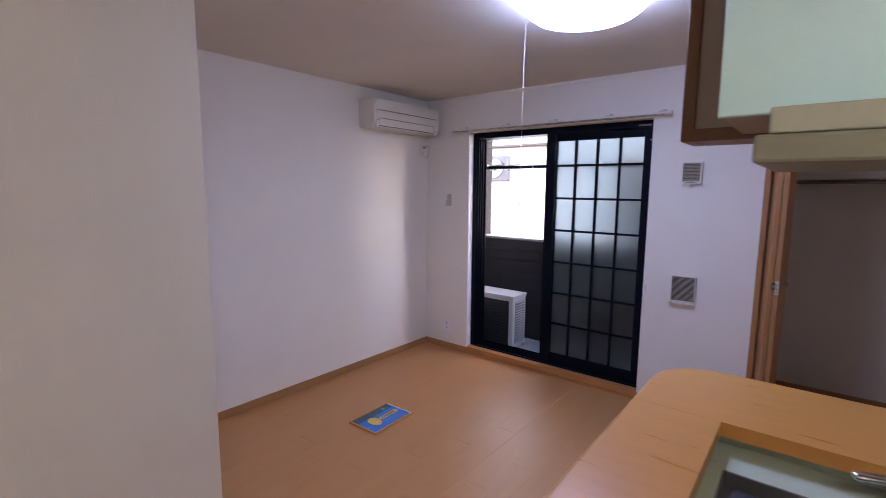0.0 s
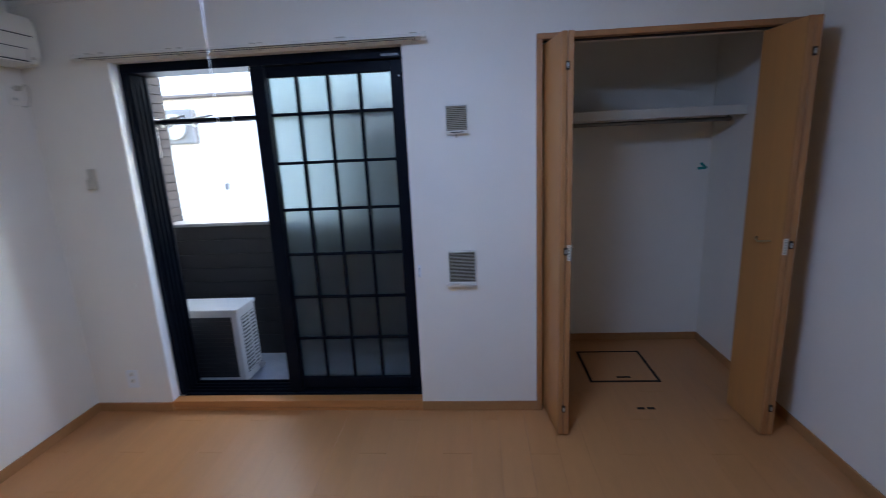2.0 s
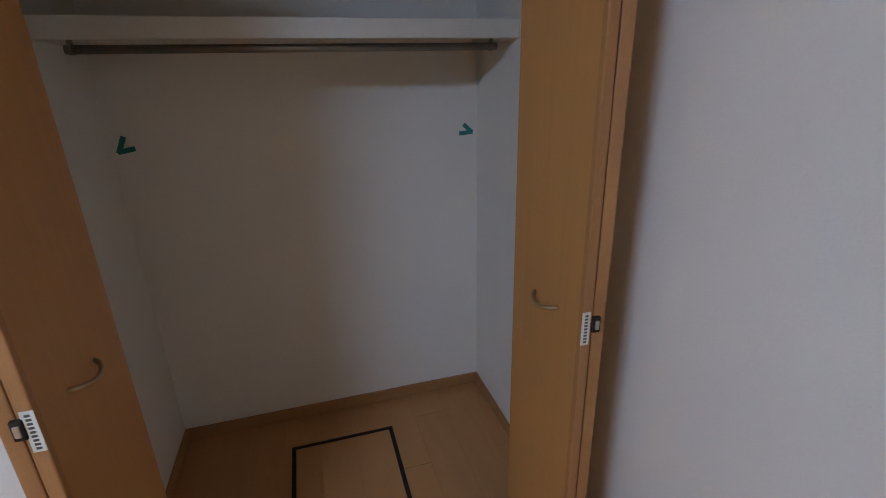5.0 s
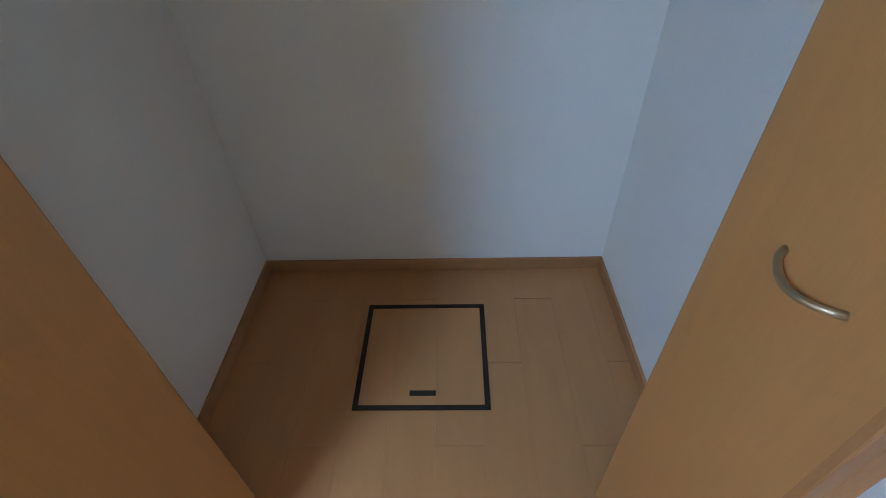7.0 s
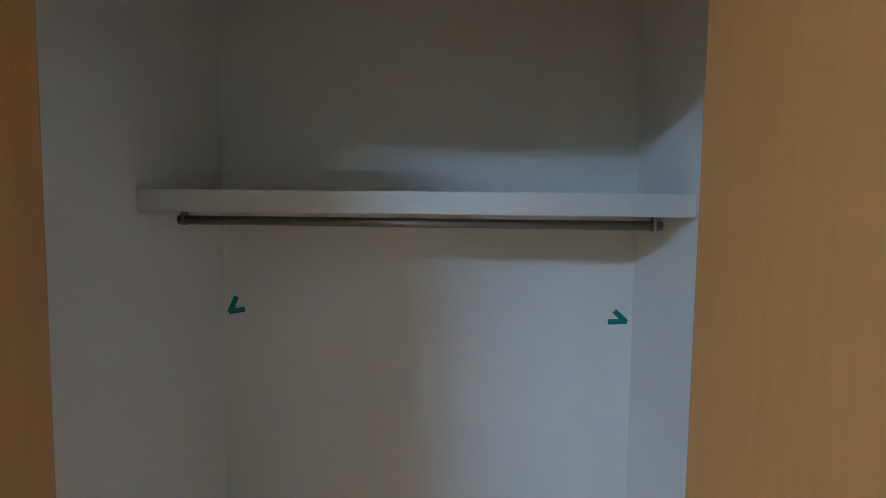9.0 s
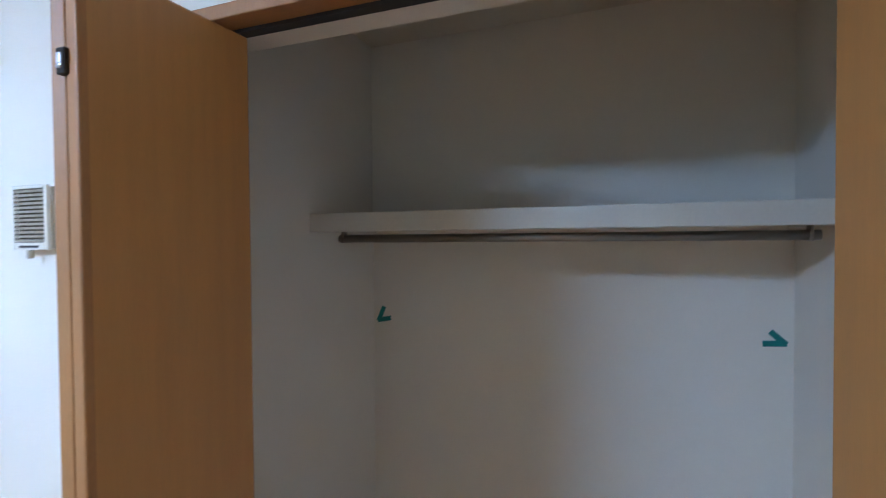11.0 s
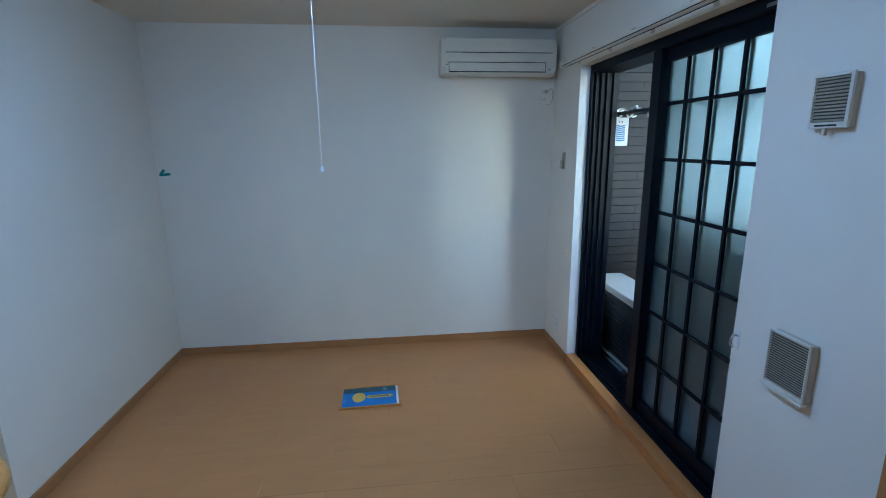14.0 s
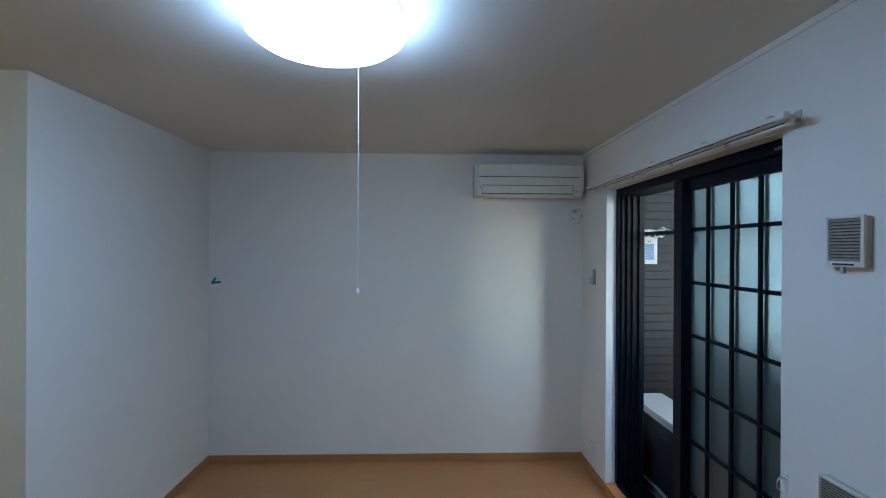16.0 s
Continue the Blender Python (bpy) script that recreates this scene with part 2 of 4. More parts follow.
def tube(bm, pts, r, n=8):
    """A bent round bar through pts."""
    rings = []
    pts = [Vector(p) for p in pts]
    for i, p in enumerate(pts):
        d = (pts[min(i + 1, len(pts) - 1)] - pts[max(i - 1, 0)]).normalized()
        m = d.to_track_quat("Z", "Y").to_matrix()
        rings.append([bm.verts.new(p + m @ Vector((r * math.cos(2 * math.pi * k / n), r * math.sin(2 * math.pi * k / n), 0))) for k in range(n)])
    for a, b in zip(rings, rings[1:]):
        for k in range(n):
            bm.faces.new((a[k], a[(k + 1) % n], b[(k + 1) % n], b[k]))
    bm.faces.new(rings[0][::-1])
    bm.faces.new(rings[-1])
    return bm


def prism(bm, outline, lo, hi, axis):
    """A closed outline drawn out along an axis (0, 1, 2) from lo to hi; the outline's two numbers are the other axes in order."""
    def at(p, h):
        c = list(p)
        c.insert(axis, h)
        return bm.verts.new(c)
    a = [at(p, lo) for p in outline]
    b = [at(p, hi) for p in outline]
    n = len(a)
    for i in range(n):
        bm.faces.new((a[i], a[(i + 1) % n], b[(i + 1) % n], b[i]))
    bm.faces.new(a[::-1])
    bm.faces.new(b)
    return bm


def lathe(bm, profile, centre, n=48):
    """A round body from (radius, height) pairs about an upright axis."""
    rings = []
    for r, z in profile:
        rings.append([bm.verts.new((centre[0] + r * math.cos(2 * math.pi * k / n), centre[1] + r * math.sin(2 * math.pi * k / n), z)) for k in range(n)])
    for a, b in zip(rings, rings[1:]):
        for k in range(n):
            bm.faces.new((a[k], a[(k + 1) % n], b[(k + 1) % n], b[k]))
    bm.faces.new(rings[0][::-1])
    bm.faces.new(rings[-1])
    return bm


def data_of(name, bm, material, smooth=False):
    bmesh.ops.recalc_face_normals(bm, faces=bm.faces)
    me = bpy.data.meshes.new(name)
    bm.to_mesh(me)
    bm.free()
    me.materials.append(material)
    if smooth:
        for p in me.polygons:
            p.use_smooth = True
    return me


def solid(name, bm, material, label="", category="", group="", kind="", smooth=False):
    return tagged(new(name, data_of(name, bm, material, smooth)), label, category, group, kind)


def thing(name, at, label, category, group=""):
    e = new(name)
    e.location = at
    e.empty_display_size = 0.05
    return tagged(e, label, category, group)


def part(name, bm, material, parent, label="", smooth=False):
    """bm, built in world metres, as one mesh under a thing or a part."""
    ob = new(name, data_of(name, bm, material, smooth))
    ob.parent = parent
    base = parent
    while base.parent:
        base = base.parent
    if base is parent:
        ob.matrix_parent_inverse = Matrix.Translation(-Vector(parent.location))
    return tagged(ob, label)


# ---- walls, ceiling, floor bed ----
S = dict(kind="structure")
T = 0.26
solid("wall_west", blk(-0.15, 0, Y_S - 0.12, T, -0.1, 2.5), M_WALL, "white wallpapered wall carrying the air conditioner", "wall", **S)
solid("wall_south", blk(0, X_K, Y_S - 0.12, Y_S, -0.1, 2.5), M_WALL, "white wallpapered wall opposite the balcony window", "wall", **S)
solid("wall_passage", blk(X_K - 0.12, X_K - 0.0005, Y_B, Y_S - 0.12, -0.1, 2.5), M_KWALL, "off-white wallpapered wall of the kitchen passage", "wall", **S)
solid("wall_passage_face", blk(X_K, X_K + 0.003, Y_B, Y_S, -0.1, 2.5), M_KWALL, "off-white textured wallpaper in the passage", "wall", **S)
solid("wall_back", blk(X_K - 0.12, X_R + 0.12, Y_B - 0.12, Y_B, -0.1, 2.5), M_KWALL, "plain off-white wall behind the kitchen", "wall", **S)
solid("wall_east", blk(X_R, X_R + 0.12, Y_B, Y_C + 0.12, -0.1, 2.5), M_WALL, "plain white wallpapered wall beside the closet", "wall", **S)
bm = blk(0, WX0, 0, T, -0.1, 2.5)
box(bm, WX0, WX1, 0, T, WZ1, 2.5)
box(bm, WX0, WX1, 0.004, T, -0.1, 0.0)
box(bm, WX1, X_C - 0.001, 0, T, -0.1, 2.5)
box(bm, X_C - 0.001, CX0 - 0.002, 0, 0.12, -0.1, 2.5)
box(bm, CX0 - 0.002, CX1 + 0.002, 0, 0.12, CZ1 + 0.002, 2.5)
box(bm, CX1 + 0.002, X_R, 0, 0.12, -0.1, 2.5)
solid("wall_north", bm, M_WALL, "white wallpapered wall with balcony window and closet opening", "wall", **S)
bm = blk(X_C - 0.12, X_C, T, Y_C, -0.1, 2.5)
box(bm, X_C - 0.12, X_R, Y_C, Y_C + 0.12, -0.1, 2.5)
solid("wall_closet", bm, M_WALL, "white wallpapered inner walls of the closet", "wall", **S)
bm = blk(-0.15, X_R, Y_B, T, CEIL, 2.5)
box(bm, X_C - 0.12, X_R, T, Y_C, CEIL, 2.5)
solid("ceiling", bm, M_CEIL, "beige textured wallpaper ceiling", "ceiling", **S)
bm = blk(-0.1, X_R, Y_B, 0, -0.12, -0.012)
box(bm, X_C, X_R, 0, Y_C, -0.12, -0.012)
floor = solid("floor", bm, M_BED, "warm brown wood-look plank flooring", "floor", **S)

# skirting
def skirt(name, *a):
    solid(name, blk(*a, bevel=0.003), M_BASE, "brown wooden skirting board along the wall", "baseboard", **S)
B = 0.06
# boards
skirt("baseboard_1", 0, 0.011, Y_S, 0, 0, B)
skirt("baseboard_2", 0.011, X_K + 0.012, Y_S, Y_S + 0.011, 0, B)
skirt("baseboard_3", 0.011, WX0, -0.011, 0, 0, B)
skirt("baseboard_4", WX1, 2.784, -0.011, 0, 0, B)
skirt("baseboard_5", X_R - 0.011, X_R, -2.02, -0.002, 0, B)
skirt("baseboard_6", X_C, X_R, Y_C - 0.011, Y_C, 0, B)
skirt("baseboard_7", X_C, X_C + 0.011, 0.125, Y_C - 0.011, 0, B)
skirt("baseboard_8", X_R - 0.011, X_R, 0.125, Y_C - 0.011, 0, B)
skirt("baseboard_9", X_K + 0.003, X_K + 0.013, Y_B, Y_S, 0, B)
solid("trim_ceiling", blk(0, X_R, -0.008, 0, CEIL - 0.026, CEIL, bevel=0.003), M_WALL, "slim white moulding under the ceiling", "trim", **S)

# closet casing
for n, a in (("trim_closet_1", (2.784, CX0, -0.012, 0.13, 0, CZ1)), ("trim_closet_2", (CX1, 4.116, -0.012, 0.13, 0, CZ1)),
             ("trim_closet_3", (2.784, 4.116, -0.012, 0.064, CZ1, 2.094))):
    solid(n, blk(*a, bevel=0.003), M_TRIM, "brown wooden casing round the closet opening", "trim", **S)
solid("trim_closet_soffit", blk(CX0 + 0.001, CX1 - 0.001, 0.0645, 0.126, CZ1 - 0.004, CZ1 + 0.0015), M_WALL, "white papered soffit inside the closet head", "trim", **S)
solid("trim_closet_track", blk(CX0 + 0.01, CX1 - 0.01, 0.035, 0.06, CZ1 - 0.008, CZ1 - 0.001), M_SHADOWGAP, "dark folding-door track in the closet head", "track", **S)

# ---- balcony window ----
win = tagged(new("window_1"), "dark aluminium sliding balcony door, one half open", "window", kind="structure")
win.location = ((WX0 + WX1) / 2, 0.15, WZ0)
FY0, FY1 = 0.065, 0.25
part("frame_jamb", blk(WX0, WX0 + 0.035, FY0, FY1, WZ0, WZ1, bevel=0.003), M_DARK, win)
part("frame_jamb", blk(WX1 - 0.01, WX1 + 0.03, FY0, FY1, WZ0, WZ1), M_DARK, win)
part("frame_head", blk(WX0 + 0.035, WX1 - 0.01, FY0, FY1, WZ1 - 0.05, WZ1, bevel=0.003), M_DARK, win)
part("frame_threshold", blk(WX0 + 0.035, WX1 - 0.01, FY0, FY1, 0.03, WZ0 + 0.008, bevel=0.003), M_DARK, win)
for y in (0.085, 0.122, 0.160, 0.205):
    part("track_rail", blk(WX0 + 0.036, WX1 - 0.011, y, y + 0.006, WZ0 + 0.008, WZ0 + 0.026, bevel=0.001), M_DARK, win)
    part("jamb_channel", blk(WX0 + 0.035, WX0 + 0.052, y, y + 0.008, WZ0 + 0.026, WZ1 - 0.05, bevel=0.001), M_DARK, win)
SX0, SX1, SZ0, SZ1 = 1.326, 2.016, 0.165, 1.977
PY0, PY1 = 0.104, 0.150
part("sash_stile", blk(1.246, SX0, 0.074, PY1, 0.09, 2.036, bevel=0.003), M_DARK, win)
part("sash_stile", blk(SX1, WX1 - 0.012, PY0, PY1, 0.09, 2.036, bevel=0.003), M_DARK, win)
part("sash_rail", blk(SX0, SX1, PY0, PY1, SZ1, 2.036, bevel=0.003), M_DARK, win)
part("sash_rail", blk(SX0, SX1, PY0, PY1, 0.09, SZ0, bevel=0.003), M_DARK, win)
ZS = [SZ1, 1.778, 1.509, 1.240, 0.970, 0.701, 0.432, SZ0]
XS = [SX0, 1.488, 1.665, 1.842, SX1]
for x in XS[1:-1]:
    part("muntin", blk(x - 0.009, x + 0.009, PY0 + 0.002, PY0 + 0.016, SZ0, SZ1, bevel=0.003), M_DARK, win)
    part("muntin", blk(x - 0.007, x + 0.007, PY1 - 0.014, PY1 - 0.003, SZ0, SZ1, bevel=0.002), M_DARK, win)
for z in ZS[1:-1]:
    part("muntin", blk(SX0, SX1, PY0 + 0.004, PY0 + 0.018, z - 0.0085, z + 0.0085, bevel=0.003), M_DARK, win)
    part("muntin", blk(SX0, SX1, PY1 - 0.015, PY1 - 0.004, z - 0.007, z + 0.007, bevel=0.002), M_DARK, win)
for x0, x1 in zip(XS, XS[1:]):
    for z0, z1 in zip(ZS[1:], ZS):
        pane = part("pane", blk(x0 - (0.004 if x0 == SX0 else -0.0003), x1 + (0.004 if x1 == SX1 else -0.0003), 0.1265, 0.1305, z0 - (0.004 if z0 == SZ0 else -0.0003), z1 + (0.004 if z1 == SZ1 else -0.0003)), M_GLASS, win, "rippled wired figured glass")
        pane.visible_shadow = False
part("latch_plate", blk(1.98, 2.07, 0.060, 0.066, 2.046, 2.058, bevel=0.002), M_BASIN, win, "small dull steel latch plate")
part("roller_knob", blk(2.06, 2.068, 0.096, 0.105, 1.945, 1.953, bevel=0.002), M_STEEL, win, "small bright screw head")
solid("baseboard_sill", blk(WX0, WX1, -0.004, FY0, 0, 0.019, bevel=0.002), M_SILL, "varnished wooden strip below the window sill", "baseboard", **S)
solid("trim_sill_gap", blk(WX0 + 0.001, WX1 - 0.001, 0.0, FY0, 0.019, 0.0225), M_SHADOWGAP, "dark joint below the window sill", "trim", **S)
solid("window_sill_1", blk(WX0, WX1, -0.007, FY0, 0.0225, WZ0 - 0.002, bevel=0.003), M_SILL, "varnished wooden sill below the balcony door", "sill", **S)
bm = blk(WX0 - 0.002, WX0 + 0.004, -0.003, FY0, WZ0 - 0.001, WZ1, bevel=0.001)
solid("trim_window", bm, M_WHITE, "white painted window reveal edge", "trim", **S)


# ---- ceiling lamp ----
LX, LY = 2.212, -1.550
lamp = thing("ceiling_lamp", (LX, LY, CEIL), "round white ceiling lamp, switched on, with pull cord", "lamp")
part("base_plate", lathe(bmesh.new(), [(0.0005, CEIL), (0.20, CEIL), (0.20, CEIL - 0.03), (0.0005, CEIL - 0.03)], (LX, LY)), M_WHITE, lamp, smooth=False)
# Rim without glow, added above the shade to hold side light off the ceiling.
part("rim", lathe(bmesh.new(), [(0.203, CEIL - 0.004), (0.236, CEIL - 0.004), (0.240, CEIL - 0.008), (0.240, CEIL - 0.034), (0.203, CEIL - 0.034)], (LX, LY), 64), M_WHITE, lamp, "white lamp rim", smooth=False)
prof = [(0.0005, CEIL - 0.034), (0.243, CEIL - 0.034), (0.251, CEIL - 0.042), (0.252, CEIL - 0.054), (0.246, CEIL - 0.076), (0.215, CEIL - 0.099), (0.13, CEIL - 0.115), (0.0005, CEIL - 0.121)]
part("shade", lathe(bmesh.new(), prof, (LX, LY), 64), M_LAMP, lamp, "glowing white diffuser", smooth=True)
cx, cy = 1.925, -1.497
bm = bmesh.new()
tube(bm, [(cx + 0.05, cy, CEIL - 0.04), (cx - 0.01, cy, CEIL - 0.045), (cx - 0.028, cy, CEIL - 0.06), (cx - 0.030, cy, 2.2), (cx - 0.032, cy, 1.9), (cx - 0.034, cy, 1.520)], 0.0008, 6)
part("pull_cord", bm, M_CORD, lamp, "thin white pull cord")
part("cord_weight", rod(bmesh.new(), (cx - 0.034, cy, 1.521), (cx - 0.0342, cy, 1.505), 0.0062), M_WHITE, lamp, "small white cord end")
# Unseen kitchen lamp, inferred from the lit cupboard; place and shape are assumed.
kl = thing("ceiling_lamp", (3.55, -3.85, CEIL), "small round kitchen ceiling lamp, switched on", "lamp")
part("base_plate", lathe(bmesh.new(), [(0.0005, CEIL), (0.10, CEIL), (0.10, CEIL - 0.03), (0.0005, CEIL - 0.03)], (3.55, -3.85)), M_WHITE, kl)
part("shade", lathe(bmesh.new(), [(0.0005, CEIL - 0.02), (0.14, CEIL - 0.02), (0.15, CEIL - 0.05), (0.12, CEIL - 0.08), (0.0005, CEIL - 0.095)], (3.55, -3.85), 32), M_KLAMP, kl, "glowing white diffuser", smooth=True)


# ---- air conditioner ----
def air_conditioner():
    y0, y1, z0, z1 = -0.875, -0.056, 2.075, 2.315
    ac = thing("air_conditioner", (0, (y0 + y1) / 2, z0), "aged white split air conditioner high on the wall", "air conditioner")
    body = [(0.0, z0 + 0.02), (0.0, z1), (0.15, z1), (0.172, z1 - 0.012), (0.178, z1 - 0.04), (0.178, z0 + 0.05), (0.15, z0 + 0.006), (0.04, z0)]
    bm = bmesh.new()
    prism(bm, body, y0, y1, 1)
    part("body", bm, M_IVORY, ac)
    for e0, e1 in ((y0 - 0.002, y0 + 0.03), (y1 - 0.03, y1 + 0.002)):
        cap = [(0.004, z0 + 0.018), (0.004, z1 - 0.002), (0.152, z1 - 0.002), (0.178, z1 - 0.016), (0.186, z1 - 0.05), (0.184, z0 + 0.045), (0.155, z0 + 0.002), (0.04, z0 - 0.002)]
        part("end_cap", prism(bmesh.new(), cap, e0, e1, 1), M_IVORY, ac, smooth=False)
    part("front_panel", blk(0.170, 0.190, y0 + 0.022, y1 - 0.022, z1 - 0.095, z1 - 0.006, bevel=0.003), M_IVORY, ac)
    part("panel_gap", blk(0.170, 0.185, y0 + 0.026, y1 - 0.026, z1 - 0.105, z1 - 0.03), M_SHADOWGAP, ac, "dark seam under the front panel")
    lower = blk(0.170, 0.190, y0 + 0.022, y1 - 0.022, z1 - 0.160, z1 - 0.100, bevel=0.002)
    box(lower, 0.170, 0.189, y0 + 0.022, y0 + 0.048, z0 + 0.012, z1 - 0.159)
    box(lower, 0.170, 0.189, y1 - 0.074, y1 - 0.022, z0 + 0.012, z1 - 0.159)
    box(lower, 0.160, 0.186, y0 + 0.022, y1 - 0.022, z0 + 0.006, z0 + 0.0125)
    part("lower_panel", lower, M_IVORY, ac)
    part("louvre_gap", blk(0.168, 0.183, y0 + 0.047, y1 - 0.073, z0 + 0.012, z1 - 0.159), M_SHADOWGAP, ac, "dark gap round the louvre")
    part("louvre", blk(0.172, 0.189, y0 + 0.052, y1 - 0.078, z0 + 0.019, z1 - 0.164, bevel=0.003), M_IVORY, ac)
    part("display", blk(0.172, 0.1905, y1 - 0.062, y1 - 0.038, z0 + 0.026, z0 + 0.040, bevel=0.001), M_BEIGE, ac, "small indicator window")
    part("mark", blk(0.172, 0.1900, y0 + 0.028, y0 + 0.043, z0 + 0.060, z0 + 0.064), M_SHADOWGAP, ac, "small dark mark")
    for k in range(9):
        y = y0 + 0.06 + k * 0.085
        part("intake_slat", blk(0.02, 0.14, y, y + 0.006, z1, z1 + 0.0015), M_BEIGE, ac)
    return ac
air_conditioner()
sock = thing("power_socket", (0, -0.06, 1.93), "white wall socket with looped air-conditioner cable", "socket")
part("plate", blk(0, 0.009, -0.112, -0.042, 1.885, 2.005, bevel=0.003), M_WALL, sock)
for z in (1.906, 1.962):
    part("insert", blk(0.009, 0.0115, -0.098, -0.064, z, z + 0.026, bevel=0.001), M_IVORY, sock)
    for y in (-0.088, -0.076):
        part("slot", blk(0.0112, 0.0122, y, y + 0.0025, z + 0.008, z + 0.018), M_SHADOWGAP, sock)
part("plug", blk(0.0115, 0.036, -0.078, -0.056, 1.962, 1.988, bevel=0.004), M_BEIGE, sock)
part("cable", tube(bmesh.new(), [(0.034, -0.058, 1.975), (0.045, -0.045, 1.995), (0.045, -0.028, 1.985), (0.040, -0.020, 1.955), (0.035, -0.022, 1.915), (0.03, -0.032, 1.885), (0.022, -0.046, 1.878), (0.015, -0.052, 1.884)], 0.0032), M_BEIGE, sock, "looped beige cable", smooth=True)
part("lead", tube(bmesh.new(), [(0.06, -0.060, 2.090), (0.055, -0.045, 2.078), (0.05, -0.026, 2.085), (0.04, -0.016, 2.115), (0.03, -0.012, 2.150)], 0.004), M_BEIGE, sock, "beige pipe end beside the unit", smooth=True)


# ---- wall fittings ----
def vent(outer, inner, deep, slats, label, tilt, thick):
    """A plate with a louvred field; outer and inner: x0, x1, z0, z1 of plate and field."""
    a0, a1, c0, c1 = outer
    x0, x1, z0, z1 = inner
    v = thing("wall_vent", ((x0 + x1) / 2, 0, z0), label, "air vent")
    part("housing", blk(a0 + 0.002, a1 - 0.001, -deep + 0.0105, 0, c0 + 0.002, c1 - 0.003, bevel=0.003), M_BEIGE, v)
    part("backing", blk(x0 - 0.001, x1 + 0.001, -deep + 0.0092, -deep + 0.0104, z0 - 0.001, z1 + 0.001), M_VENTGAP, v, "dark recess behind the slats")
    for b in ((a0, x0, c0, c1), (x1, a1, c0, c1), (x0, x1, z1, c1), (x0, x1, c0, z0)):
        part("frame", blk(b[0], b[1], -deep, -deep + 0.009, b[2], b[3], bevel=0.0012), M_IVORY, v)
    p = (z1 - z0) / slats
    for k in range(slats):
        z = z0 + p * (k + 0.5)
        t = Matrix.Translation((0, -deep + 0.005, z)) @ Matrix.Rotation(radians(tilt), 4, "X")
        part("slat", blk(x0, x1, -0.004, 0.004, -p * thick, p * thick, turn=t), M_SLAT, v)
    return v
v = vent((2.310, 2.434, 1.628, 1.776), (2.317, 2.424, 1.645, 1.768), 0.028, 13, "cream square air vent with horizontal slats, upper", 8, 0.29)
part("knob", blk(2.36, 2.372, -0.030, -0.018, 1.608, 1.628, bevel=0.003), M_BEIGE, v, "small shutter knob")
part("mark", blk(2.335, 2.405, -0.0289, -0.0282, 1.633, 1.638), M_SHADOWGAP, v, "faint printed strip")
v = vent((2.295, 2.448, 0.806, 0.996), (2.299, 2.443, 0.818, 0.989), 0.034, 21, "cream louvred air vent low on the wall", -20, 0.17)
part("scoop", prism(bmesh.new(), [(-0.012, 0.798), (-0.037, 0.795), (-0.037, 0.802), (-0.012, 0.806)], 2.283, 2.448, 0), M_IVORY, v)

holder = thing("remote_holder", (0.285, 0, 1.42), "beige remote-control holder on the wall", "holder")
part("back", blk(0.262, 0.308, -0.012, 0, 1.415, 1.53, bevel=0.004), M_BEIGE, holder)
part("pocket", blk(0.260, 0.310, -0.026, -0.008, 1.415, 1.475, bevel=0.005), M_BEIGE, holder)
part("side", blk(0.302, 0.310, -0.024, 0, 1.42, 1.53, bevel=0.003), M_BEIGE, holder)
outlet = thing("wall_outlet", (0.27, 0, 0.2), "white double wall outlet near the floor", "outlet")
part("plate", blk(0.235, 0.307, -0.008, 0, 0.165, 0.285, bevel=0.003), M_WHITE, outlet)
for z in (0.20, 0.245):
    part("insert", blk(0.256, 0.286, -0.011, -0.006, z, z + 0.026, bevel=0.002), M_IVORY, outlet)
    for x in (0.265, 0.275):
        part("slot", blk(x, x + 0.002, -0.0116, -0.0108, z + 0.008, z + 0.018), M_SHADOWGAP, outlet)
hook = thing("wall_hook", (2.128, 0, 0.88), "small white tassel hook beside the window", "hook")
part("plate", blk(2.120, 2.136, -0.004, 0, 0.845, 0.915, bevel=0.002), M_WHITE, hook)
part("prong", tube(bmesh.new(), [(2.128, -0.003, 0.895), (2.128, -0.022, 0.90), (2.128, -0.034, 0.885), (2.128, -0.034, 0.862), (2.128, -0.02, 0.852)], 0.0035), M_STEEL, hook, smooth=True)
solid("wall_peg", blk(0.398, 0.412, -0.012, 0, 0.82, 0.845, bevel=0.004), M_IVORY, "tiny ivory peg on the wall", "peg")

rail = thing("curtain_rail", (1.33, 0, 2.10), "aged white double curtain rail without curtains", "curtain rail")
for y in (-0.050, -0.095):
    bm = blk(0.40 if y < -0.06 else 0.36, 2.195 if y > -0.06 else 2.228, y - 0.009, y + 0.009, 2.098, 2.112, bevel=0.002)
    part("track", bm, M_IVORY, rail)
    part("track_slot", blk(0.42, 2.185, y - 0.003, y + 0.003, 2.0965, 2.099), M_SHADOWGAP, rail)
for x in (0.48, 0.92, 1.36, 1.80, 2.17):
    part("bracket", blk(x - 0.012, x + 0.012, -0.105, 0.0, 2.112, 2.118, bevel=0.001), M_BEIGE, rail)
    part("bracket_plate", blk(x - 0.014, x + 0.014, -0.004, 0, 2.098, 2.14, bevel=0.001), M_BEIGE, rail)
for y, x in ((-0.05, 2.195), (-0.095, 2.228), (-0.05, 0.36), (-0.095, 0.40)):
    part("end_stop", blk(x - 0.012, x + 0.012, y - 0.012, y + 0.012, 2.093, 2.118, bevel=0.004), M_IVORY, rail)


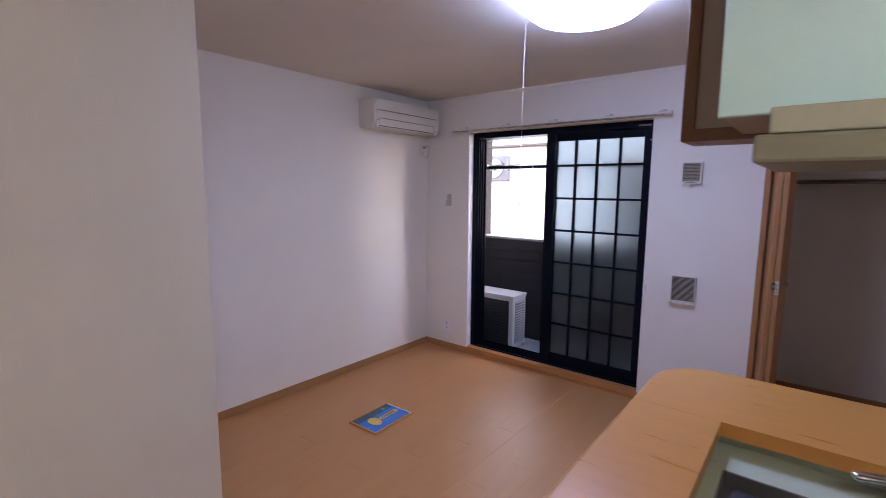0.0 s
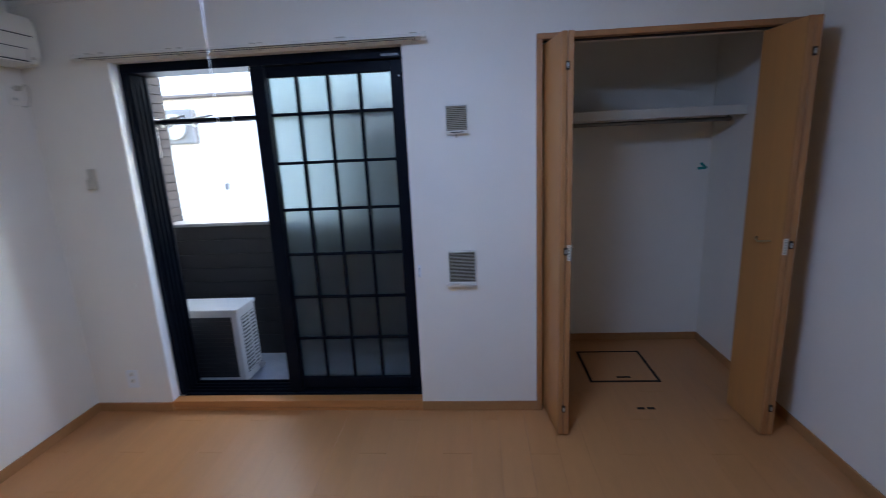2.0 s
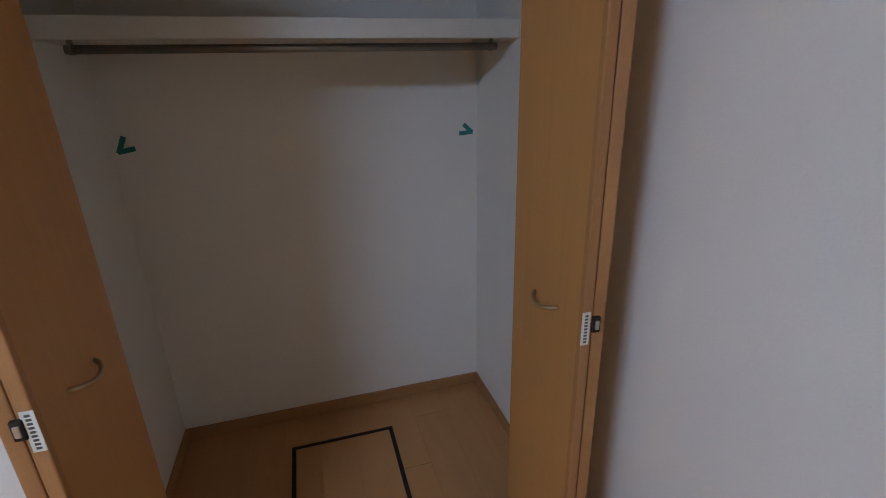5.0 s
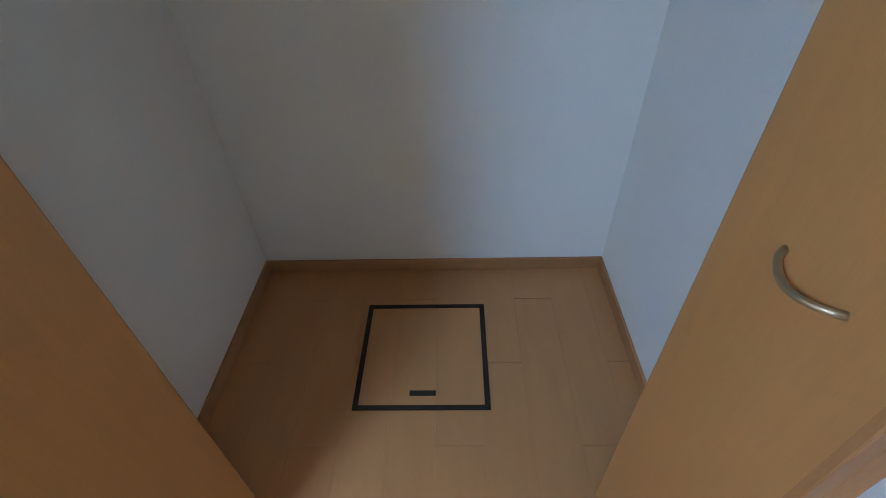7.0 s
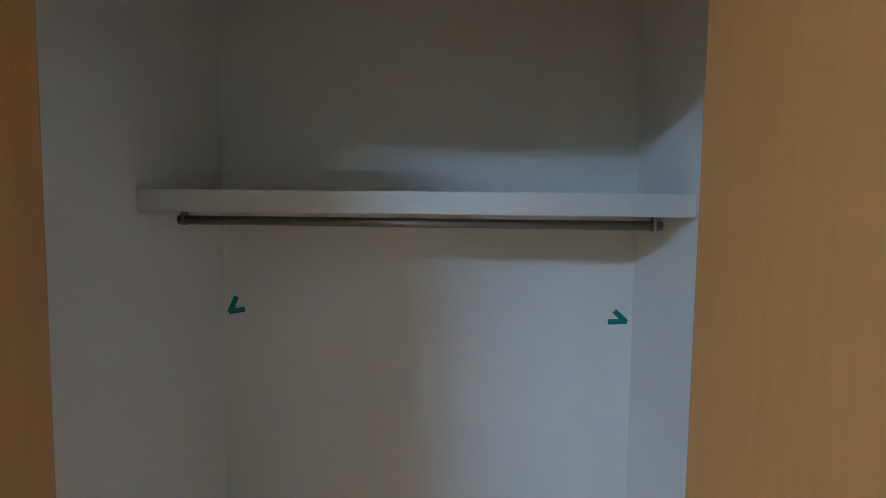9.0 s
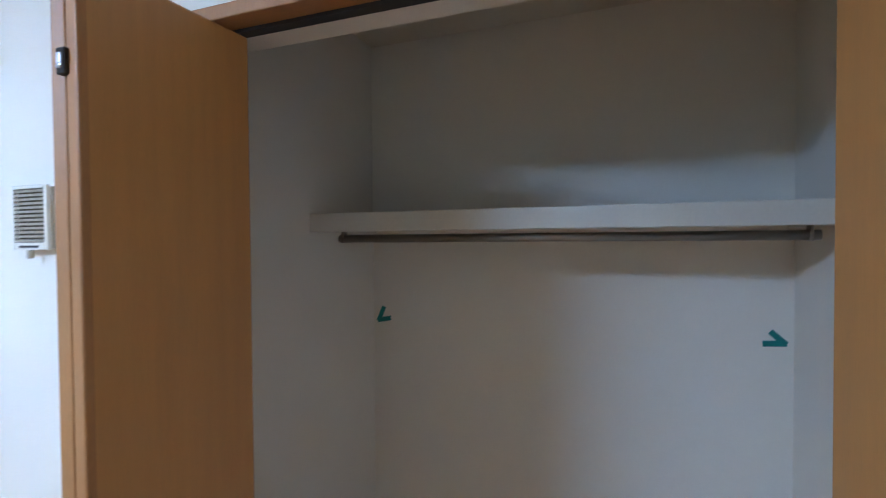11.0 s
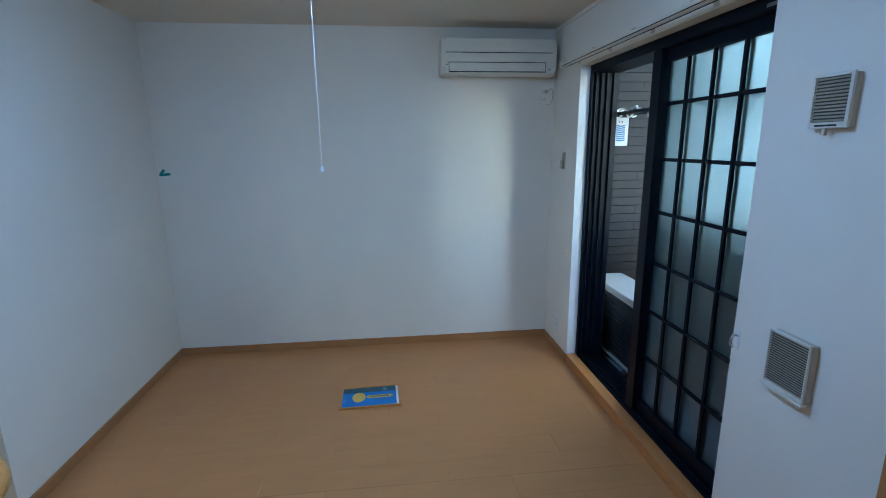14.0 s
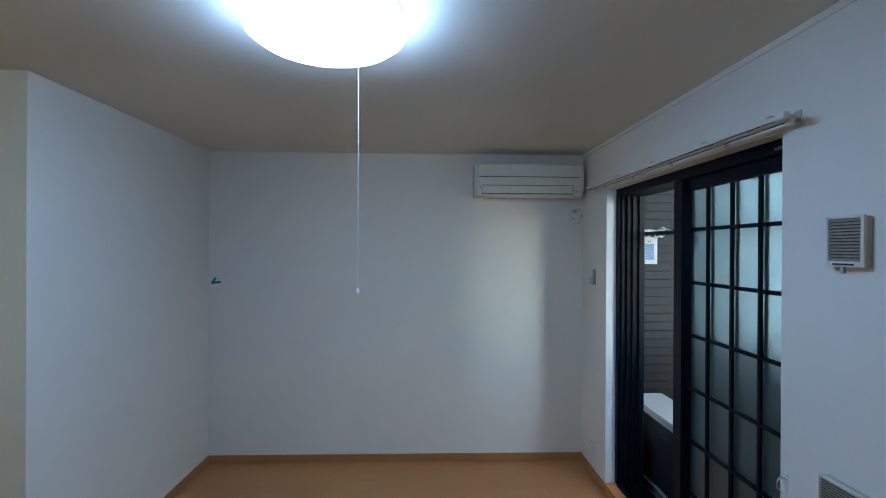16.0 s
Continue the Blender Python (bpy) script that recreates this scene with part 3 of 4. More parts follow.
# ---- tape marks ----
def tape(name, p, d1, d2, normal, label, swing=0):
    """Two short strips of tape that meet at p; d1, d2: their runs along the wall and up."""
    e = thing(name, p, label, "tape mark")
    for k, (u, w) in enumerate((d1, d2)):
        along = Vector((u, 0, w))
        ln = along.length
        t = Matrix.Translation(Vector(p)) @ Matrix.Rotation(radians(swing), 4, "Z") @ Matrix.Translation((0, normal * (0.0012 + 0.0006 * k), 0)) @ Matrix.Rotation(-math.atan2(w, u), 4, "Y")
        part("strip", blk(-0.005, ln, -0.0004, 0.0004, -0.0092, 0.0092, turn=t), M_GREEN, e)
    return e
tape("tape_mark", (2.728, Y_C, 1.322), (0.025, 0.055), (0.055, 0.010), -1, "green tape arrow at the closet corner")
tape("tape_mark", (4.112, Y_C, 1.322), (-0.038, 0.035), (-0.058, -0.004), -1, "green tape arrow on the closet's back wall")
tape("tape_mark", (0, -2.902, 1.400), (0.03, 0.038), (0.070, 0.006), -1, "green tape arrow beside the room corner", 90)


# ---- folding closet doors ----
def leaf(bm, a, b, thick, z0, z1, bev=0.005):
    a, b = Vector((*a, 0)), Vector((*b, 0))
    d = b - a
    t = Matrix.Translation(a) @ Matrix.Rotation(math.atan2(d.y, d.x), 4, "Z")
    return box(bm, 0, d.length, -thick / 2, thick / 2, z0, z1, bevel=bev, turn=t)


def folding_door(side, label):
    """side: 1 for the pair folded towards the window, -1 for the other. Leaves stand out into the room."""
    if side > 0:
        piv, f1, f2, tail, inner = (2.836, 0.046), (2.879, -0.258), (2.908, -0.258), (2.930, 0.046), 1
    else:
        piv, f1, f2, tail, inner = (4.062, 0.046), (3.961, -0.258), (3.931, -0.258), (3.909, 0.046), -1
    d = thing("folding_door", (piv[0], piv[1], 0), label, "closet door", "closet folding doors")
    l1 = part("leaf", leaf(bmesh.new(), piv, f1, 0.0262, 0.012, 2.05), M_DOOR, d)
    l2 = part("leaf", leaf(bmesh.new(), tail, f2, 0.0262, 0.012, 2.05), M_DOOR, d)
    for l, (a, b) in ((l1, (piv, f1)), (l2, (tail, f2))):
        va, vb = Vector(a), Vector(b)
        n = (vb - va).normalized()
        part("edge_band", leaf(bmesh.new(), tuple(vb - n * 0.014), tuple(vb + n * 0.0025), 0.0266, 0.012, 2.05, 0.003), M_TRIM, l, "solid wood edge band")
    mx = 2.894 if side > 0 else 3.952
    for z in (1.902, 1.033, 0.165):
        h = part("hinge", blk(mx - 0.009, mx + 0.009, -0.267, -0.257, z - 0.019, z + 0.019, bevel=0.002), M_HATCH, d, "dark folding hinge")
        part("hinge_pin", blk(mx - 0.005, mx + 0.005, -0.270, -0.265, z - 0.011, z + 0.011, bevel=0.002), M_STEEL, h)
    # label on the leaf edge, unreadable print as bars
    lx = f2[0] + inner * 0.003
    s = part("sticker", blk(lx - 0.010, lx + 0.010, -0.2618, -0.2606, 0.985, 1.065), M_IVORY, d, "white sticker with small print")
    for k in range(9):
        part("print_bar", blk(lx - 0.004, lx + 0.004, -0.2624, -0.2617, 0.990 + k * 0.008, 0.9945 + k * 0.008), M_VENTGAP, s)
    # bow handle on the closet-facing side of the second leaf
    pts = []
    va, vb = Vector(tail), Vector(f2)
    for k in range(13):
        u = k / 12
        y = -0.069 + (-0.171 + 0.069) * u
        x = va.x + (vb.x - va.x) * (va.y - y) / (va.y - vb.y)
        pts.append((x + inner * (0.0125 + 0.026 * math.sin(math.pi * u) ** 0.6), y, 1.036 - 0.010 * math.sin(math.pi * u)))
    part("handle", tube(bmesh.new(), pts, 0.005, 10), M_BRASS, d, "curved dull brass pull", smooth=True)
    part("pivot_pin", rod(bmesh.new(), (piv[0], piv[1], 2.05), (piv[0], piv[1], 2.064), 0.005), M_STEEL, d)
    part("foot_pin", rod(bmesh.new(), (piv[0], piv[1], 0.0), (piv[0], piv[1], 0.012), 0.005), M_STEEL, d)
    return d
folding_door(1, "brown wood-veneer bifold closet door, folded open, beside the window wall")
folding_door(-1, "brown wood-veneer bifold closet door, folded open, against the side wall")

# ---- closet shelf and rail ----
shelf = thing("closet_shelf", ((X_C + X_R) / 2, 0.77, 1.70), "off-white painted shelf spanning the closet", "shelf")
# Board is darkened to beige so less light bounces onto the wall above.
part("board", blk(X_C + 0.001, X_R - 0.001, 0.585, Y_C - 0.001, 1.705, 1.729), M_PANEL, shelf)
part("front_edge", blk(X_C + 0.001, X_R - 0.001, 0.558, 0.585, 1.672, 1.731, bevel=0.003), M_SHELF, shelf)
part("cleat", blk(X_C + 0.001, X_C + 0.019, 0.60, Y_C - 0.001, 1.672, 1.704, bevel=0.002), M_SHELF, shelf)
part("cleat", blk(X_R - 0.019, X_R - 0.001, 0.60, Y_C - 0.001, 1.672, 1.704, bevel=0.002), M_SHELF, shelf)
rod_t = thing("hanging_rail", ((X_C + X_R) / 2, 0.63, 1.655), "steel clothes rail under the closet shelf", "clothes rail")
part("bar", rod(bmesh.new(), (X_C + 0.07, 0.63, 1.650), (X_R - 0.055, 0.63, 1.650), 0.0125, 16), M_BRONZE, rod_t, smooth=True)
for x in (X_C + 0.085, X_R - 0.075):
    part("bracket", blk(x - 0.004, x + 0.004, 0.617, 0.643, 1.636, 1.705, bevel=0.002), M_BRONZE, rod_t)

# ---- floor hatch and door guides ----
hx0, hx1, hy0, hy1 = 3.173, 3.629, 0.313, 0.770
hatch = thing("floor_hatch", ((hx0 + hx1) / 2, (hy0 + hy1) / 2, 0), "square underfloor storage hatch with dark rim in the closet floor", "floor hatch")
w = 0.018
for a in ((hx0, hx1, hy0, hy0 + w), (hx0, hx1, hy1 - w, hy1), (hx0, hx0 + w, hy0 + w, hy1 - w), (hx1 - w, hx1, hy0 + w, hy1 - w)):
    part("rim", blk(*a, 0.0005, 0.0045, bevel=0.001), M_HATCH, hatch)
xs = [hx0 + w + 0.001, 3.30, 3.45, hx1 - w - 0.001]
for a, b in zip(xs, xs[1:]):
    part("lid_plank", blk(a + 0.0002, b - 0.0002, hy0 + w + 0.001, hy1 - w - 0.001, 0.0005, 0.0036, bevel=0.0006), M_FLOOR, hatch)
part("pull", blk(3.360, 3.448, 0.364, 0.384, 0.0037, 0.0062, bevel=0.001), M_HATCH, hatch, "dark recessed lift pull")
for x in (3.373, 3.430):
    solid("floor_catch", blk(x, x + 0.043, -0.006, 0.012, 0.0005, 0.005, bevel=0.0012), M_HATCH, "small dark door catch let into the floor", "door catch", "door catches")

# ---- framed sign lying on the floor ----
px0, px1, py0, py1 = 0.70, 0.955, -1.622, -1.240
turn = Matrix.Translation(((px0 + px1) / 2, (py0 + py1) / 2, 0)) @ Matrix.Rotation(radians(1.5), 4, "Z")
hw, hh = (px1 - px0) / 2, (py1 - py0) / 2
sign = thing("framed_sign", ((px0 + px1) / 2, (py0 + py1) / 2, 0), "small wood-framed blue advertising sign lying on the floor", "sign")
for a in ((-hw, -hw + 0.012, -hh, hh), (hw - 0.012, hw, -hh, hh), (-hw + 0.012, hw - 0.012, -hh, -hh + 0.012), (-hw + 0.012, hw - 0.012, hh - 0.012, hh)):
    part("frame_bar", blk(*a, 0, 0.014, bevel=0.002, turn=turn), M_COUNTER, sign)
pic = part("picture", blk(-hw + 0.012, hw - 0.012, -hh + 0.012, hh - 0.012, 0.001, 0.009, turn=turn), M_BLUE, sign, "glossy blue printed sheet")
part("dark_band", blk(-hw + 0.013, -hw + 0.075, -hh + 0.013, hh - 0.03, 0.009, 0.0095, turn=turn), M_DEEP, pic, "dark green printed band")
part("white_margin", blk(-hw + 0.013, hw - 0.013, hh - 0.028, hh - 0.014, 0.009, 0.0099, turn=turn), M_WHITE, pic)
bm = bmesh.new()
prism(bm, [(0.005 + 0.058 * math.cos(i * math.pi / 9), -0.075 + 0.042 * math.sin(i * math.pi / 9)) for i in range(18)], 0.009, 0.0103, 2)
bm.transform(turn)
part("yellow_patch", bm, M_YELLOW, pic, "plain yellow printed patch")
bm = bmesh.new()
r = 0.017
prism(bm, [(0.005 + r * math.cos(a), 0.125 + r * math.sin(a)) for a in [i * math.pi / 8 for i in range(9)]] + [(0.005 + r * math.cos(a), -0.01 + r * math.sin(a)) for a in [math.pi + i * math.pi / 8 for i in range(9)]], 0.009, 0.0103, 2)
bm.transform(turn)
pill = part("caption_pill", bm, M_YELLOW, pic, "pale yellow caption bar")
for k in range(7):
    part("print_bar", blk(-0.004, 0.013, 0.0 + k * 0.018 - 0.008, 0.0 + k * 0.018 + 0.004, 0.0103, 0.0108, turn=turn), M_DEEP, pill)


# ---- kitchen counter ----
bar = thing("bar_counter", (3.4, -2.2, 0), "light wooden L-shaped bar counter round the sink", "counter")
rc, BX, BY, BI, BT = 0.17, 2.708, -1.935, -2.305, 1.03
TH = 0.036


def bullnose(outline):
    """A slab whose front edge is rounded over its full thickness; outline(i) gives its plan drawn in by i metres."""
    bm, rings = bmesh.new(), []
    for k in range(9):
        a = math.pi * k / 8
        rings.append([bm.verts.new((x, y, BT - TH / 2 - TH / 2 * math.cos(a))) for x, y in outline(0.016 * (1 - math.sin(a)))])
    for lo, hi in zip(rings, rings[1:]):
        for k in range(len(lo)):
            bm.faces.new((lo[k], lo[(k + 1) % len(lo)], hi[(k + 1) % len(lo)], hi[k]))
    bm.faces.new(rings[0][::-1])
    bm.faces.new(rings[-1])
    return bm


def bar_plan(i):
    arc = [(BX + rc - (rc - i) * math.cos(a), BY - rc + (rc - i) * math.sin(a)) for a in [k * math.pi / 24 for k in range(13)]]
    return arc + [(X_R - 0.001, BY - i), (X_R - 0.001, BI), (BX + i, BI)]


def side_plan(i):
    return [(BX + i, BI - 0.0012), (2.922, BI - 0.0012), (2.922, -2.93), (BX + i, -2.93)]
part("top", bullnose(bar_plan), M_COUNTER, bar, "worn light wood bar top")
part("side_top", bullnose(side_plan), M_COUNTER, bar, "worn light wood side bar")
bm = blk(2.80, X_R - 0.001, -2.25, -2.05, 0.0, BT - 0.036)
box(bm, 2.80, 2.90, -2.91, -2.25, 0.0, BT - 0.036)
part("half_wall", bm, M_WALL, bar, "white wallpapered half wall")
part("upstand", blk(2.901, X_R - 0.001, -2.275, -2.252, 0.966, BT - 0.036), M_SINKTOP, bar)
part("upstand", blk(2.901, 2.906, -2.91, -2.276, 0.966, BT - 0.036), M_SINKTOP, bar)
sink = thing("sink_unit", (3.5, -2.62, 0), "kitchen sink unit with pale green worktop", "sink unit")
part("cabinet", blk(2.905, X_R - 0.001, -2.87, -2.30, 0.0, 0.925), M_AQUA, sink)
wx0, wx1, wy0, wy1 = 2.907, X_R - 0.001, -2.91, -2.277
bx0, bx1, by0, by1 = 2.945, 3.55, -2.85, -2.405
for a in ((wx0, bx0, wy0, wy1), (bx1, wx1, wy0, wy1), (bx0, bx1, by1, wy1), (bx0, bx1, wy0, by0)):
    part("worktop", blk(*a, 0.930, 0.965), M_SINKTOP, sink, "pale green worktop")
bm = blk(bx0, bx1, by0, by1, 0.927, 0.931)
for a in ((bx0, bx0 + 0.005, by0, by1), (bx1 - 0.005, bx1, by0, by1), (bx0, bx1, by0, by0 + 0.005), (bx0, bx1, by1 - 0.005, by1)):
    box(bm, *a, 0.931, 0.9655, bevel=0.002)
part("basin", bm, M_BASIN, sink, "dull stainless steel basin")
part("basin_mat", blk(bx0 + 0.022, bx1 - 0.022, by0 + 0.022, by1 - 0.022, 0.9315, 0.940, bevel=0.003), M_GRILLE, sink)
tap = thing("kitchen_tap", (3.235, -2.345, 0.965), "chrome single-lever kitchen tap", "tap")
tx, ty = 3.235, -2.345
part("base", lathe(bmesh.new(), [(0.026, 0.965), (0.026, 0.972), (0.021, 0.978), (0.020, 0.998), (0.023, 1.003), (0.02, 1.015), (0.006, 1.02)], (tx, ty), 24), M_CHROME, tap, smooth=True)
part("spout", tube(bmesh.new(), [(tx, ty - 0.01, 0.975), (tx, ty - 0.07, 0.998), (tx, ty - 0.15, 1.0), (tx, ty - 0.19, 0.988), (tx, ty - 0.20, 0.97)], 0.010, 12), M_CHROME, tap, smooth=True)
part("lever", blk(-0.011, 0.011, -0.085, 0.012, -0.006, 0.007, bevel=0.005, turn=Matrix.Translation((tx, ty, 1.024)) @ Matrix.Rotation(radians(-62), 4, "Z") @ Matrix.Rotation(radians(-4), 4, "X")), M_CHROME, tap, smooth=True)

solid("wall_hanging", blk(2.777 + 0.03, X_R, -2.262, -2.13, 1.735, CEIL), M_PANEL, "beige hanging partition above the counter", "wall", **S)
for n, a in (("trim_hanging_1", (2.777, 2.807, -2.27, -2.122, 1.705, CEIL)), ("trim_hanging_2", (2.807, X_R, -2.27, -2.122, 1.705, 1.735))):
    solid(n, blk(*a, bevel=0.003), M_DTRIM, "brown wooden edging of the hanging partition", "trim", **S)
cup = thing("wall_cupboard", (3.5, -2.27, 1.72), "pale aqua kitchen wall cupboard on the hanging partition", "cupboard")
part("body", blk(2.909, X_R - 0.001, -2.60, -2.263, 1.716, CEIL - 0.02), M_PANEL, cup)
for k in range(3):
    a = 2.909 + k * 0.407
    part("door", blk(a + 0.001, a + 0.405, -2.62, -2.601, 1.712, CEIL - 0.022, bevel=0.002), M_AQUA, cup, "pale aqua laminate door")
hood = thing("range_hood", (3.5, -2.5, 1.63), "cream enamelled hood below the wall cupboard", "range hood")
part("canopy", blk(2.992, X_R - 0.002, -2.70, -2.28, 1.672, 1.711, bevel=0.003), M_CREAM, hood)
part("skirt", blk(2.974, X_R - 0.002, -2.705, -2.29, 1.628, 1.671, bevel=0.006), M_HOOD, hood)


# ---- balcony ----
BZ = -0.06
solid("balcony_floor", blk(-0.1, X_C - 0.121, T, 1.10, -0.25, BZ), M_CONCRETE, "grey concrete balcony floor", "floor", **S)
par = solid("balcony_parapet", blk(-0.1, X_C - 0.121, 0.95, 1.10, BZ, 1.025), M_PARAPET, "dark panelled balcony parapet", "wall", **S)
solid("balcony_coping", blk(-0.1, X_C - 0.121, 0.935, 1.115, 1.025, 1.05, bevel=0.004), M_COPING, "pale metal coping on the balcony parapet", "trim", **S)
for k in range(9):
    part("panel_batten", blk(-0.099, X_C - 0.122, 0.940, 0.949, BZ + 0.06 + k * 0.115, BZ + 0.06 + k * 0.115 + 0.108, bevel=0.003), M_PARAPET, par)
# Unseen slab, added to keep sky light off the balcony.
solid("balcony_roof", blk(-0.1, X_C - 0.121, T, 1.20, 2.62, 2.74), M_STUCCO, "plain slab over the balcony", "ceiling", **S)

def outdoor_unit():
    x0, x1, y0, y1, z0, z1 = 0.03, 0.797, 0.375, 0.632, -0.015, 0.534
    u = thing("outdoor_unit", ((x0 + x1) / 2, (y0 + y1) / 2, BZ), "white air-conditioner outdoor unit on the balcony floor", "outdoor unit")
    part("casing", blk(x0, x1, y0, y1, z0, z1 - 0.02, bevel=0.008), M_UNIT, u)
    part("top_cover", blk(x0 - 0.006, x1 + 0.006, y0 - 0.006, y1 + 0.006, z1 - 0.028, z1, bevel=0.006), M_UNIT, u)
    fr = part("front_recess", blk(x0 + 0.03, x1 - 0.045, y0 - 0.004, y0 + 0.004, z0 + 0.045, z1 - 0.055), M_GRILLE, u, "dark fan opening")
    for k in range(14):
        z = z0 + 0.06 + k * 0.031
        part("grille_bar", blk(x0 + 0.03, x1 - 0.045, y0 - 0.010, y0 - 0.005, z, z + 0.004), M_GRILLE, fr)
    part("front_lip", blk(x0 + 0.02, x1 - 0.035, y0 - 0.014, y0 - 0.003, z0 + 0.028, z0 + 0.040, bevel=0.002), M_UNIT, u)
    sd = part("side_recess", blk(x1 - 0.004, x1 + 0.003, y0 + 0.05, y1 - 0.03, z0 + 0.06, z1 - 0.07), M_GRILLE, u, "dark side intake")
    for k in range(16):
        z = z0 + 0.066 + k * 0.0265
        part("side_slat", blk(x1 + 0.0, x1 + 0.008, y0 + 0.05, y1 - 0.03, z, z + 0.013, bevel=0.002), M_UNIT, sd)
    part("side_post", blk(x1 - 0.002, x1 + 0.009, y0 + 0.145, y0 + 0.155, z0 + 0.06, z1 - 0.07), M_UNIT, u)
    for x in (x0 + 0.10, x1 - 0.14):
        part("foot", blk(x, x + 0.06, y0 - 0.02, y1 + 0.02, BZ, z0, bevel=0.006), M_GRILLE, u)
    part("valve", blk(x1 + 0.003, x1 + 0.03, y1 - 0.07, y1 - 0.02, z0 + 0.02, z0 + 0.05, bevel=0.005), M_STEEL, u)
outdoor_unit()

line_y, line_z = 0.29, 1.785
pole = thing("laundry_pole", (1.3, line_y, line_z), "pair of dark steel laundry poles across the balcony", "laundry pole")
for y in (line_y, line_y + 0.09):
    part("bar", rod(bmesh.new(), (-0.005, y, line_z), (X_C - 0.121, y, line_z), 0.013, 12), M_DARK, pole, smooth=True)
for x in (0.16, 1.02):
    part("clip", tube(bmesh.new(), [(x, line_y - 0.02, line_z - 0.03), (x, line_y - 0.02, line_z + 0.02), (x + 0.02, line_y, line_z + 0.045), (x - 0.015, line_y, line_z + 0.075)], 0.004, 6), M_STEEL, pole)
arm = thing("pole_bracket", (0.43, 0.26, 1.80), "steel laundry bracket with tied white cord", "bracket")
part("arm", rod(bmesh.new(), (0.43, 0.251, 1.808), (0.40, 0.86, 1.80), 0.010), M_STEEL, arm)
for x0, y0, step in ((0.45, 0.38, 0.065), (0.40, 0.30, 0.05)):
    pts = [(x0 + k * step * (0.9 + 0.1 * (-1) ** k), y0 + 0.012 * math.sin(k * 2.1), 1.802 + 0.016 * math.sin(k * 1.7 + x0 * 9)) for k in range(7)]
    part("cord", tube(bmesh.new(), pts, 0.0065, 6), M_CORD, arm, "knotted white cord", smooth=True)
    for k in (1, 4):
        x, y, z = pts[k]
        loop = [(x + 0.010 * math.cos(a), y + 0.019 * math.sin(a), z - 0.012 + 0.019 * math.cos(a)) for a in [i * math.pi / 5 for i in range(11)]]
        part("cord_knot", tube(bmesh.new(), loop, 0.0065, 6), M_CORD, arm, "knot in the white cord", smooth=True)
part("ring", tube(bmesh.new(), [(0.433 + 0.018 * math.cos(a), 0.337, 1.788 + 0.026 * math.sin(a)) for a in [i * math.pi / 8 for i in range(17)]], 0.003, 6), M_STEEL, arm)
tm = Matrix.Translation((0.433, 0.337, 1.667)) @ Matrix.Rotation(radians(62.8), 4, "Z")
tag = thing("care_tag", (0.433, 0.337, 1.667), "white hanging tag with blue wavy stripes", "tag")
part("card", blk(-0.049, 0.049, -0.001, 0.001, -0.095, 0.095, bevel=0.0006, turn=tm), M_WHITE, tag)
for k in range(8):
    z = 0.040 - k * 0.014
    bm = bmesh.new()
    for s in (-1, 1):
        t = tm @ Matrix.Translation((s * 0.014, -0.0016, z)) @ Matrix.Rotation(radians(-14 * s), 4, "Y")
        box(bm, -0.0155, 0.0155, -0.0004, 0.0004, -0.004, 0.004, turn=t)
    part("wave_stripe", bm, M_TAGBLUE, tag)
for x in (-0.012, 0.004):
    part("print_mark", blk(x, x + 0.005, -0.0018, -0.001, 0.058, 0.072, turn=tm), M_SHADOWGAP, tag)

# ---- neighbouring house and ground ----
solid("ground", blk(-60, 60, 1.3, 90, -0.62, -0.45), M_GROUND, "grey gravelly ground between the houses", "ground", **S)
NY = 3.5
house = thing("neighbour_house", (0, NY + 2, -0.45), "pale stucco neighbouring house across a narrow gap", "house")
# Top of the wall, roof and right end are unseen; sized to steer sky light.
part("wall", blk(-9, 4.75, NY, NY + 4, -0.45, 2.28), M_STUCCO, house)
part("eave", blk(-9.0, 4.75, NY - 0.03, NY + 4, 2.28, 5.5, bevel=0.01), M_EAVE, house, "white upper wall above the gutter")
part("gutter", rod(bmesh.new(), (-9.2, NY - 0.07, 2.295), (4.85, NY - 0.07, 2.295), 0.026), M_GUTTER, house, "thin brown gutter pipe")
part("roof", prism(bmesh.new(), [(NY - 0.25, 5.5), (NY + 4.2, 5.5), (NY + 4.2, 5.6), (NY + 2.0, 6.6), (NY - 0.25, 5.6)], -9.3, 4.95, 0), M_ROOF, house)
nv = part("exhaust_hood", blk(-1.58, -1.12, NY - 0.12, NY, 1.71, 2.14, bevel=0.02), M_HOODMETAL, house, "metal exhaust vent hood")
part("fan_ring", lathe(bmesh.new(), [(0.11, 0.0), (0.16, 0.0), (0.16, 0.03), (0.11, 0.03)], (0, 0), 24), M_COPING, nv)
nv.children[0].matrix_basis = Matrix.Translation((-1.36, NY - 0.125, 1.93)) @ Matrix.Rotation(radians(90), 4, "X")

